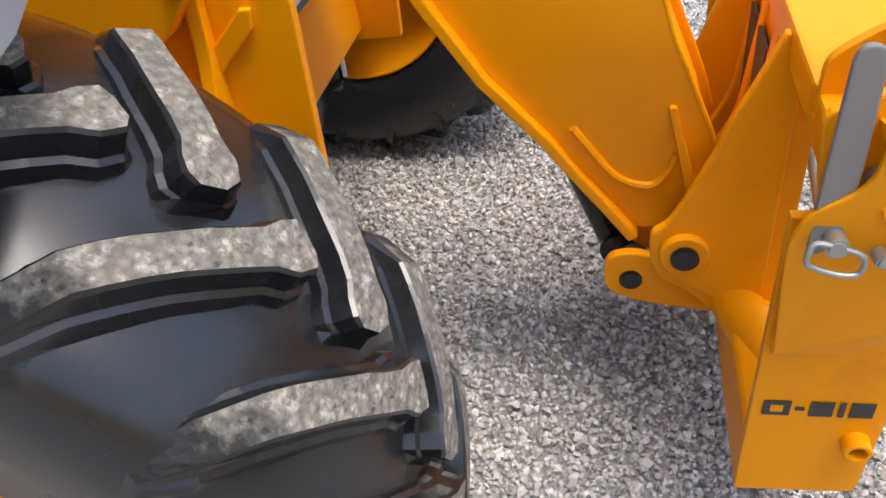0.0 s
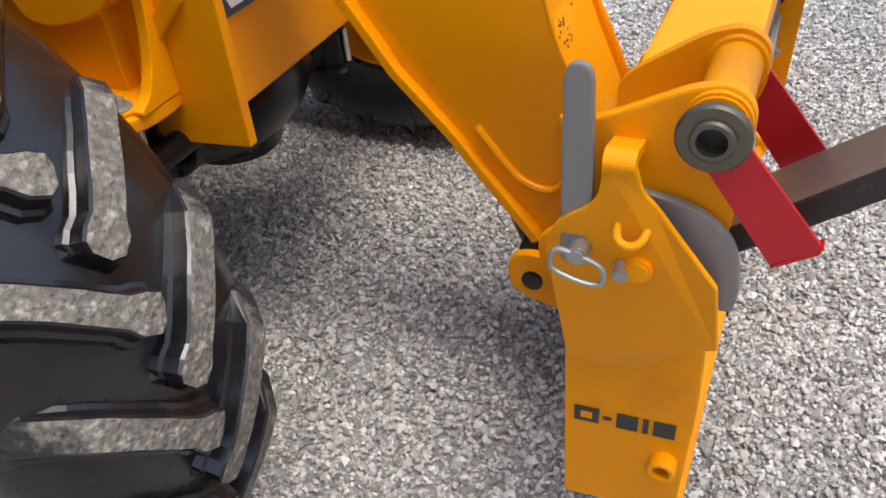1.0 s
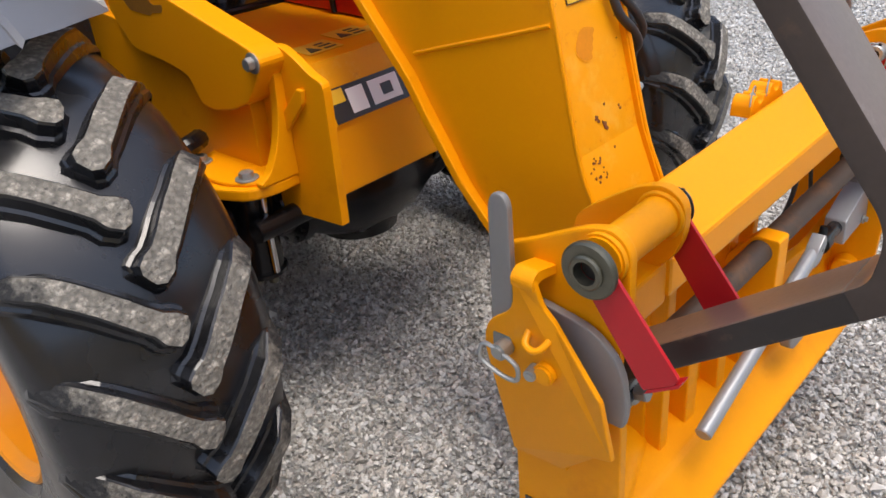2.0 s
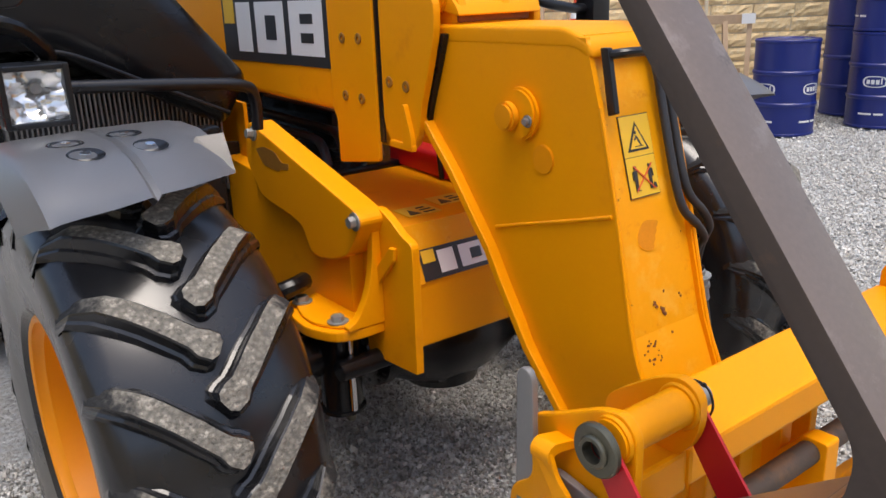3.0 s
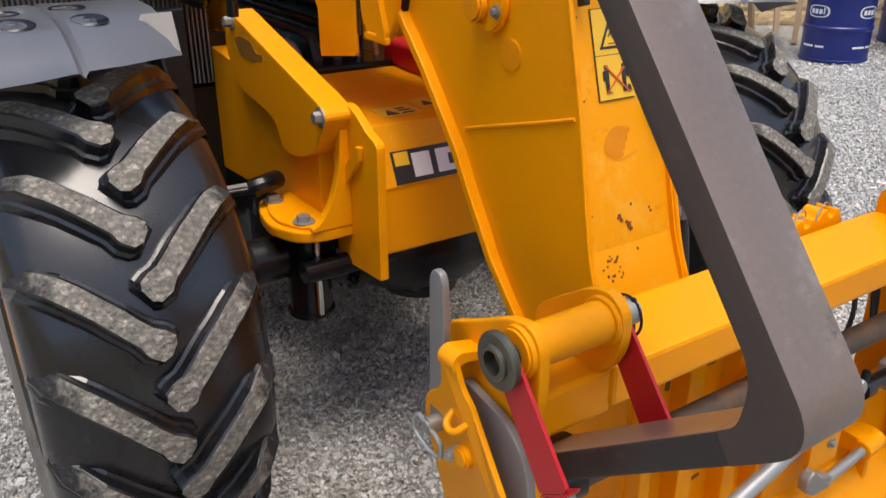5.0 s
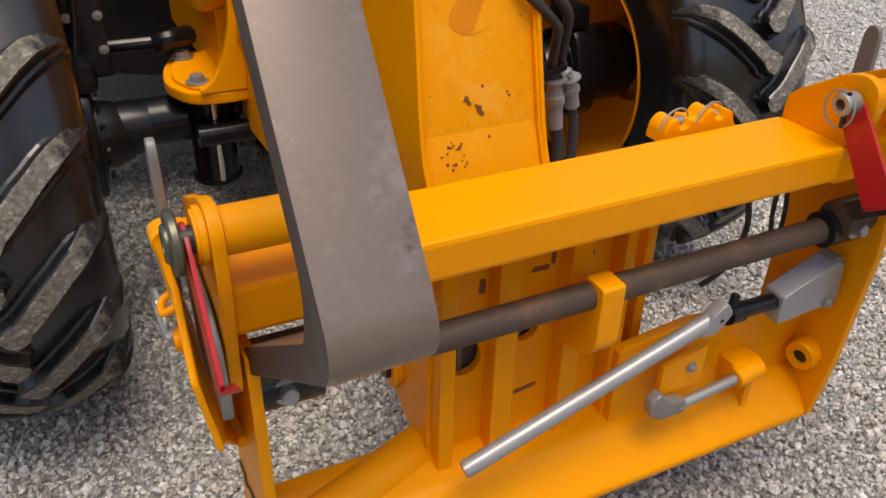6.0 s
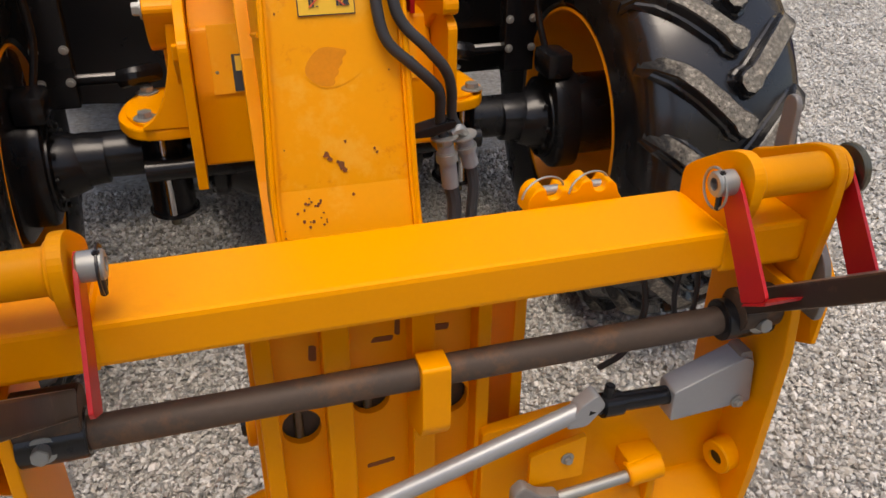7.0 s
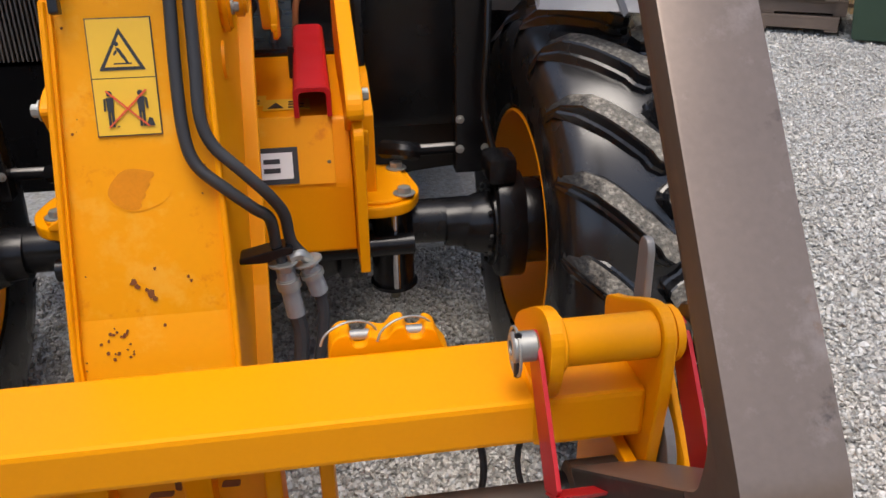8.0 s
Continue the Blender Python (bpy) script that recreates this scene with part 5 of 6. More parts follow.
# locking bar with grey clevis
part("lock_bar", rod((-0.262, -1.118, 0.427), (0.25, -1.112, 0.590), 0.0165, 20), SILVER, carriage, "silver painted diagonal locking bar", smooth=True)
part("lock_bar_end", slab(spin_pts([(0.222, 0.566), (0.243, 0.606), (0.276, 0.632), (0.294, 0.604), (0.262, 0.566)], 0.01), -1.128, -1.098, "y", 0.004), SILVER, carriage)
part("lock_ram", rod((0.26, -1.112, 0.595), (0.44, -1.100, 0.575), 0.017, 20), BLACK, carriage, "black lock ram", smooth=True)
part("ram_collar", rod((0.29, -1.112, 0.592), (0.33, -1.109, 0.588), 0.022, 20), BLACK, carriage, smooth=True)
part("ram_port", rod((0.30, -1.112, 0.59), (0.305, -1.112, 0.635), 0.009, 12), BLACK, carriage, smooth=True)
part("lock_bracket", slab(spin_pts([(0.425, 0.535), (0.425, 0.598), (0.555, 0.648), (0.575, 0.638), (0.585, 0.545)], 0.006), -1.125, -1.075, "y", 0.003), SILVER, carriage, "folded silver bracket")
part("bracket_ear", slab(spin_pts([(0.548, 0.625), (0.550, 0.655), (0.572, 0.655), (0.582, 0.62)], 0.006), -1.118, -1.078, "y", 0.003), STEEL_GREY, carriage)
part("bracket_bolt", hexbolt((0.555, -1.126, 0.553), (0, -1, 0), 0.008, 0.008), ZINC, carriage)
part("lock_tab", slab(spin_pts([(0.175, 0.42), (0.175, 0.490), (0.280, 0.515), (0.280, 0.42)], 0.004), -1.10, -1.088, "y", 0.003), YELLOW, carriage)
part("tab_bolt", hexbolt((0.245, -1.10, 0.472), (0, -1, 0), 0.008, 0.009), ZINC, carriage)
part("lock_pin", rod((0.205, -1.120, 0.398), (0.37, -1.110, 0.405), 0.0115, 18), ZINC, carriage, "zinc sliding lock pin", smooth=True)
part("pin_handle", slab(spin_pts([(0.135, 0.405), (0.135, 0.438), (0.155, 0.455), (0.185, 0.425), (0.225, 0.415), (0.225, 0.385), (0.165, 0.385)], 0.010), -1.130, -1.105, "y", 0.005), STEEL_GREY, carriage)
part("pin_guide", rod((0.365, -1.108, 0.405), (0.435, -1.104, 0.410), 0.023, 20), YELLOW, carriage, smooth=True)
part("guide_base", box(0.37, 0.44, -1.105, -1.05, 0.385, 0.43, 0.005), YELLOW, carriage)
part("bore_collar", ring((0.596, -1.095, 0.396), (0.556, -1.104, 0.394), 0.034, 0.016, 28, 0.003), YELLOW, carriage, smooth=True)
part("collar_bore", rod((0.59, -1.095, 0.396), (0.563, -1.102, 0.395), 0.0165, 16, 0), PLASTIC, carriage, smooth=True)
part("chain_hose", pipe([(0.40, -0.98, 0.82), (0.42, -1.0, 0.70), (0.40, -0.99, 0.60), (0.36, -0.97, 0.55)], 0.006, 8), HOSE, carriage, smooth=True)
part("chain_hose", pipe([(0.50, -0.99, 0.82), (0.47, -1.01, 0.72), (0.50, -1.01, 0.62), (0.53, -0.99, 0.70), (0.52, -0.98, 0.80)], 0.005, 8), HOSE, carriage, smooth=True)
# side lettering as plain bars
u, v = Vector((0, -1.08, 0.05)), Vector((0, -0.02, 1.1))
o = (-0.608, -0.955, 0.431)
for k, r in enumerate(((0.0, -0.011, 0.037, 0.018), (0.043, 0.0, 0.056, 0.006), (0.063, -0.011, 0.094, 0.018), (0.101, -0.011, 0.109, 0.018), (0.116, -0.011, 0.147, 0.018))):
    blocks(carriage, "side_marking", [r], o, u, v, DECAL_BLACK, 0.003, label="black bar-shaped marking")
blocks(carriage, "marking_gap", [(0.010, -0.003, 0.027, 0.010)], o, u, v, YELLOW, 0.004)

# ---- folded pallet forks ----
fork = thing("pallet_fork", (0, -1.538, 1.052), "brown weathered steel pallet fork folded upright on its shaft", "fork", "pallet forks on the carriage")
bd, sd = Vector((0.600, 0.800)), Vector((0.800, -0.600))   # blade and shank directions in (y, z)


def fp(a, b):
    p = sd * a + bd * b
    return (p.x, p.y)


def darken_sides(bm):
    """Gives the sides a darker second material; the blade's has their shade in its colour."""
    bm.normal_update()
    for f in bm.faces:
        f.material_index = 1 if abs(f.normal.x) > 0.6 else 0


prof = [fp(0, 0), fp(0, 1.06), fp(0.012, 1.07), fp(0.024, 1.06), fp(0.040, 0.60), fp(0.040, 0.085), fp(0.085, 0.040), fp(0.115, 0.040), fp(0.115, 0)]
bm = slab(spin_pts(prof, [0.098, 0.004, 0.004, 0.01, 0.02, 0.035, 0.035, 0.0, 0.0], 9), -0.050, 0.050, "x", 0.004)
darken_sides(bm)
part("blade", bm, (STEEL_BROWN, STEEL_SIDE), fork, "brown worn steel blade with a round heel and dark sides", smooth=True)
prof = [fp(0.113, 0.0005), fp(0.113, 0.0395), fp(0.50, 0.0410), fp(0.50, 0.0010)]
bm = slab(prof, -0.0497, 0.0497, "x", 0.004)
darken_sides(bm)
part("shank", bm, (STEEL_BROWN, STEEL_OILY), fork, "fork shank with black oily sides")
e0, e1 = fp(0.525, 0.012)
part("fork_eye", rod((-0.05, e0, e1), (0.05, e0, e1), 0.037, 28), STEEL_DARK, fork, smooth=True)
copy_thing(fork, pose(0.5835, -1.538, 1.052))
fork.location = (-0.5380, -1.520, 1.063)

# ---- fenders, bonnet, lamps and cab of the telehandler ----
for s in (-1, 1):
    # fender: arched sheet over the wheel, its front edge cut on the skew
    bm = bmesh.new()
    arch = [(0.0, 1.256), (0.05, 1.283), (0.14, 1.315), (0.26, 1.334), (0.42, 1.338), (0.60, 1.328), (0.78, 1.29), (0.93, 1.20), (1.04, 1.08), (1.075, 0.98)]
    cols = [(0.728, -0.004, -0.147), (0.79, 0.0, -0.19), (0.86, 0.002, -0.235), (0.930, 0.004, -0.264), (0.940, -0.007, -0.270), (0.950, 0.004, -0.276), (1.03, 0.003, -0.315), (1.09, 0.003, -0.335), (1.130, 0.0, -0.342), (1.147, -0.006, -0.338), (1.160, -0.018, -0.28), (1.180, -0.045, -0.20)]
    if s > 0:
        cols = [(0.728 + (x - 0.728) * 0.75, dz, y0) for x, dz, y0 in cols]
    rows = [[bm.verts.new((s * x, min(y0 + d * (0.62 - y0) / 1.075, 0.70), z + dz)) for x, dz, y0 in cols] for d, z in arch]
    for a, b in zip(rows, rows[1:]):
        for j in range(len(a) - 1):
            bm.faces.new((a[j], a[j + 1], b[j + 1], b[j]))
    bmesh.ops.solidify(bm, geom=bm.faces[:], thickness=0.006)
    part("fender", bm, PLASTIC_GREY, machine, "satin black plastic front fender", smooth=True)
    for x, y, y0 in ((1.03, -0.012, -0.315), (0.883, -0.088, -0.245), (1.02, -0.12, -0.310), (0.90, 0.03, -0.250)):
        k = (0.62 - y0) / 1.075
        d = (y - y0) / k
        (d0, z0), (d1, z1) = [(a, b) for a, b in zip(arch, arch[1:]) if a[0] <= d <= b[0]][0]
        up = Vector((0, -(z1 - z0) / ((d1 - d0) * k), 1)).normalized()
        p = Vector((s * (x if s < 0 else 0.728 + (x - 0.728) * 0.75), y, z0 + (z1 - z0) * (d - d0) / (d1 - d0) + 0.003))
        # shallow overlay; the shade of the recess is put into its black colour
        dish = revolve([(0.0035, 0.037), (0.0058, 0.034), (0.0045, 0.030), (0.0015, 0.021), (0.001, 0.001)], 28, "z")
        bmesh.ops.transform(dish, matrix=Matrix.Translation(p - up * 0.003) @ up.to_track_quat("Z", "Y").to_matrix().to_4x4(), verts=dish.verts)
        part("fender_dish", dish, BLACK, machine, "shallow bolt dish, blackened for the shade of a deeper recess", smooth=True)
        part("fender_bolt", hexbolt(p - up * 0.002, up, 0.012, 0.004, False), CHROME, machine)
    part("fender_stay", box(min(s * 0.605, s * 0.70), max(s * 0.605, s * 0.70), 0.22, 0.27, 0.74, 1.30, 0.004), BLACK, machine, "black fender post")
    part("fender_arm", box(min(s * 0.64, s * 1.05), max(s * 0.64, s * 1.05), 0.20, 0.26, 1.265, 1.30, 0.004), BLACK, machine)
    bm = bmesh.new()
    tri = [bm.verts.new((s * x, y, z)) for x, y, z in ((0.730, -0.150, 1.256), (0.720, -0.082, 1.331), (0.776, -0.060, 1.327), (0.785, -0.07, 1.318))]
    bm.faces.new(tri)
    bmesh.ops.solidify(bm, geom=bm.faces[:], thickness=0.004)
    part("fender_flap", bm, STEEL_GREY, machine, "grey folded fender corner")
    for z in (0.813, 0.900):
        for x in (0.617, 0.690):
            part("stay_bolt", hexbolt((s * x, 0.219, z), (0, -1, 0), 0.008, 0.01), ZINC, machine)
    part("brake_hose", pipe([(s * 0.69, 0.20, 1.25), (s * 0.68, 0.16, 1.12), (s * 0.67, 0.14, 0.95), (s * 0.70, 0.10, 0.80)], 0.010), BLACK, machine, smooth=True)
    part("tie_bar", rod((s * 0.40, 0.28, 0.80), (s * 0.66, 0.26, 0.81), 0.012), STEEL_GREY, machine, smooth=True)

# bonnet cowl over the engine
cowl = [(-1.10, 1.62), (-0.90, 1.845), (-0.80, 1.875), (-0.70, 1.835), (-0.608, 1.729), (-0.316, 1.378), (-0.405, 1.232), (-0.686, 1.382), (-0.884, 1.494), (-1.08, 1.50)]
CORNER = [0.03, 0.06, 0.10, 0.10, 0.06, 0.035, 0.03, 0.03, 0.03, 0.03]


def inset(poly, d):
    """The clockwise outline with every edge moved inwards by d."""
    out = []
    for i, p in enumerate(poly):
        a, b, c = Vector(poly[i - 1]), Vector(p), Vector(poly[(i + 1) % len(poly)])
        u, v = (b - a).normalized(), (c - b).normalized()
        m, n = Vector((u.y, -u.x)), Vector((v.y, -v.x))
        out.append(tuple(b + (m + n) * d / (1 + m.dot(n))))
    return out


def make_bonnet(round_edge=0.085):
    bm = bmesh.new()
    rows = []
    for k in range(9):
        a = math.pi / 2 * k / 8
        y = 0.60 + round_edge * (1 - math.cos(a))
        rows.append([bm.verts.new((x, y, z)) for x, z in spin_pts(inset(cowl, round_edge * (1 - math.sin(a))), CORNER, 6)])
    rows.append([bm.verts.new((x, 2.4, z)) for x, z in spin_pts(cowl, CORNER, 6)])
    n = len(rows[0])
    for p, q in zip(rows, rows[1:]):
        for i in range(n):
            bm.faces.new((p[i], p[(i + 1) % n], q[(i + 1) % n], q[i]))
    bm.faces.new(rows[0])
    bm.faces.new(rows[-1][::-1])
    bmesh.ops.recalc_face_normals(bm, faces=bm.faces)
    return bm


part("bonnet", make_bonnet(), BONNET, machine, "black moulded engine bonnet with a broad rounded edge", smooth=True)
part("radiator_core", box(-1.00, -0.36, 0.80, 0.90, 0.98, 1.40, 0.004), PLASTIC, machine, "black radiator core")
for i in range(44):
    x = -0.985 + i * 0.0142
    part("radiator_fin", box(x, x + 0.005, 0.785, 0.80, 1.0, 1.39, 0), STEEL_GREY, machine)
part("engine_bay", box(-1.02, -0.34, 0.90, 2.4, 0.95, 1.45, 0.02), BLACK, machine, "dark engine bay side")
part("lamp_bar", pipe([(-1.10, 0.36, 1.425), (-0.92, 0.37, 1.418), (-0.60, 0.38, 1.395), (-0.46, 0.38, 1.378), (-0.425, 0.39, 1.34), (-0.42, 0.40, 1.25)], 0.017, 12), PLASTIC, machine, "black lamp guard bar", smooth=True)
part("cowl_wire", pipe([(-0.93, 0.50, 1.50), (-0.86, 0.50, 1.485), (-0.68, 0.52, 1.40), (-0.45, 0.52, 1.29)], 0.006), PLASTIC, machine, smooth=True)
# headlamp and indicator
part("headlamp_housing", slab(spin_pts([(-1.092, 1.345), (-1.092, 1.487), (-0.940, 1.487), (-0.940, 1.345)], 0.015), 0.296, 0.38, "y", 0.01), PLASTIC, machine, "black square headlamp housing", smooth=True)
bm = bmesh.new()
rl = random.Random(9)
cells = []
for i in range(17):
    row = []
    for j in range(15):
        u, v = i / 8 - 1, j / 7 - 1
        bowl = 0.030 * max(0.0, 1 - 0.8 * (u * u + (v - 0.25) ** 2))
        flute = 0.005 * math.sin(7 * u + 3 * v) + 0.004 * math.sin(8 * v - 2 * u) + rl.uniform(-0.003, 0.003)
        row.append(bm.verts.new((-1.016 + 0.0615 * u, 0.254 + bowl + flute, 1.416 + 0.0565 * v)))
    cells.append(row)
for i in range(16):
    for j in range(14):
        bm.faces.new((cells[i][j], cells[i + 1][j], cells[i + 1][j + 1], cells[i][j + 1]))
part("headlamp_reflector", bm, LENS, machine, "bright fluted reflector bowl", smooth=True)
pane = part("headlamp_lens", slab(spin_pts([(-1.080, 1.357), (-1.080, 1.475), (-0.952, 1.475), (-0.952, 1.357)], 0.010), 0.236, 0.240, "y", 0.001), CLEAR, machine, "clear headlamp glass over a bright reflector")
pane.visible_shadow = False
part("headlamp_bulb", rod((-1.012, 0.262, 1.432), (-1.012, 0.284, 1.432), 0.013, 20), STEEL_GREY, machine, smooth=True)
for x0, x1, z0, z1 in ((-1.092, -1.078, 1.345, 1.487), (-0.954, -0.940, 1.345, 1.487), (-1.079, -0.953, 1.345, 1.359), (-1.079, -0.953, 1.473, 1.487)):
    part("headlamp_bezel", box(x0, x1, 0.234, 0.297, z0, z1, 0.004), PLASTIC, machine, "black headlamp bezel")
part("indicator_lens", slab(spin_pts([(-1.145, 1.345), (-1.145, 1.472), (-1.098, 1.472), (-1.098, 1.345)], 0.010), 0.26, 0.33, "y", 0.006), AMBER, machine, "amber indicator lens")
part("lamp_bracket", box(-1.125, -1.085, 0.29, 0.31, 1.47, 1.57, 0.003), PLASTIC, machine)
for z in (1.50, 1.54):
    part("bracket_bolt", hexbolt((-1.105, 0.289, z), (0, -1, 0), 0.007, 0.006), ZINC, machine)
part("lamp_cable", pipe([(-1.13, 0.32, 1.565), (-1.07, 0.30, 1.575), (-1.02, 0.31, 1.562), (-0.975, 0.35, 1.525), (-0.94, 0.42, 1.49), (-0.93, 0.55, 1.47)], 0.021), BLACK, machine, smooth=True)
part("work_lamp", slab(spin_pts([(-1.20, 1.60), (-1.20, 1.725), (-1.04, 1.725), (-1.008, 1.69), (-1.02, 1.61)], 0.025), 0.18, 0.25, "y", 0.02, segments=3), PLASTIC, machine, "black rounded mirror back", smooth=True)
part("work_lamp_stem", rod((-1.11, 0.23, 1.61), (-1.11, 0.30, 1.54), 0.012), PLASTIC, machine, smooth=True)

# cab
part("cab_floor_box", box(0.16, 1.15, 1.0, 2.75, 0.85, 1.42, 0.03), BLACK, machine, "black lower cab shell")
for x, y in ((0.16, 1.02), (1.12, 1.02), (0.16, 2.70), (1.12, 2.70), (0.16, 1.9)):
    part("cab_post", box(x, x + 0.045, y, y + 0.06, 1.40, 2.45, 0.01), BLACK, machine)
part("cab_roof", box(0.14, 1.17, 0.96, 2.78, 2.43, 2.52, 0.03), BLACK, machine)
for name, b in (("windscreen", (0.205, 1.12, 1.045, 1.052, 1.42, 2.43)), ("side_window", (0.178, 0.185, 1.08, 2.70, 1.42, 2.43)), ("rear_window", (0.205, 1.12, 2.72, 2.727, 1.42, 2.43)), ("door_window", (1.14, 1.147, 1.08, 2.70, 1.42, 2.43))):
    pane = part(name, box(*b, 0), GLASS, machine, "tinted cab glass")
    pane.visible_shadow = False
for i in range(9):
    x = 0.25 + i * 0.108
    part("guard_bar", rod((x, 0.985, 1.40), (x - 0.11, 0.99, 2.40), 0.008, 10), BLACK, machine, "thin black screen guard bar", smooth=True)
for z in (1.45, 2.0):
    part("guard_rail", box(0.16, 1.15, 0.975, 0.985, z, z + 0.025, 0.003), BLACK, machine)
part("cab_seat", slab(spin_pts([(1.9, 1.42), (1.85, 1.60), (2.20, 1.60), (2.32, 2.15), (2.42, 2.15), (2.40, 1.42)], 0.06), 0.40, 0.85, "x", 0.04), PLASTIC, machine, "dark cab seat", smooth=True)
part("mirror_arm", pipe([(0.98, 0.92, 1.63), (0.92, 0.72, 1.61), (0.92, 0.62, 1.56), (1.05, 0.60, 1.53), (1.18, 0.62, 1.52)], 0.020, 12), PLASTIC, machine, "black bent mirror arm", smooth=True)
part("mirror_back", slab(spin_pts([(1.16, 1.44), (1.16, 1.62), (1.22, 1.64), (1.26, 1.60), (1.26, 1.42)], 0.02), 0.56, 0.66, "y", 0.01), PLASTIC, machine, smooth=True)
part("cab_guard_plate", slab(spin_pts([(0.25, 0.70), (0.25, 1.25), (0.95, 1.45), (1.0, 0.70)], 0.03), 0.33, 0.36, "x", 0.01), BLACK, machine)
part("cab_front_shell", box(0.36, 1.05, 0.55, 1.02, 0.78, 1.38, 0.04), BLACK, machine, "black shell below the cab", smooth=True)

# ---- yard: wall, drums and clutter ----
fw = Vector((0.586, 0.810, 0))
rt = Vector((0.810, -0.586, 0))
ORIGIN = Vector((5.9, 2.46, 0))


def yard(r, f, z=0.0):
    """A place in the yard: r metres along the wall, f metres towards it, z above the gravel."""
    p = ORIGIN + rt * r + fw * f
    return Vector((p.x, p.y, lie(p.x, p.y) + z))


YAW = math.degrees(math.atan2(rt.y, rt.x))
WALL_F, WALL_END = 1.35, -4.6
wall_at = yard(0, WALL_F)
wall = part("wall_stone", box(WALL_END, 7.0, 0.012, 0.30, -0.6, 5.2, 0), MORTAR)
wall.matrix_world = Matrix.Translation(wall_at) @ pose(0, 0, 0, 0, 0, YAW)
tagged(wall, "buff split-faced stone block wall of a building", "wall", kind="structure")
rng = random.Random(11)
BH, BL = 0.150, 0.46
brick_meshes = []
for k in range(10):
    length = BL * rng.choice((1.0, 1.0, 0.8, 1.0))
    bm = bmesh.new()
    nx, nz = 9, 4
    g = [[bm.verts.new((-length / 2 + 0.006 + (length - 0.012) * i / nx, -(0.003 + 0.013 * rng.random()) if 0 < i < nx and 0 < j < nz else rng.uniform(-0.003, 0.003), 0.006 + (BH - 0.016) * j / nz)) for j in range(nz + 1)] for i in range(nx + 1)]
    for i in range(nx):
        for j in range(nz):
            bm.faces.new((g[i][j], g[i + 1][j], g[i + 1][j + 1], g[i][j + 1]))
    edge = [g[i][0] for i in range(nx + 1)] + [g[nx][j] for j in range(1, nz + 1)] + [g[i][nz] for i in range(nx - 1, -1, -1)] + [g[0][j] for j in range(nz - 1, 0, -1)]
    back = [bm.verts.new((v.co.x, 0.032, v.co.z)) for v in edge]
    for i in range(len(edge)):
        bm.faces.new((edge[i], edge[(i + 1) % len(edge)], back[(i + 1) % len(edge)], back[i]))
    bmesh.ops.recalc_face_normals(bm, faces=bm.faces)
    me = bpy.data.meshes.new("brick")
    bm.to_mesh(me)
    bm.free()
    me.materials.append(STONE)
    brick_meshes.append((length, me))
far = bmesh.new()
for row in range(-2, 24):
    x = WALL_END + rng.random() * 0.3
    while x < 6.9:
        length, me = rng.choice(brick_meshes)
        cx = x + length / 2
        if -3.6 < cx < 3.1 and 0 <= row < 18:
            ob = new("brick", me)
            ob.parent = wall
            ob.location = (cx, rng.uniform(-0.004, 0.004), row * BH)
        else:
            box(cx - length / 2 + 0.006, cx + length / 2 - 0.006, -0.008, 0.032, row * BH + 0.006, (row + 1) * BH - 0.010, 0, far)
        x += length
tagged(part("brick_courses", far, STONE, wall), kind="stuff")


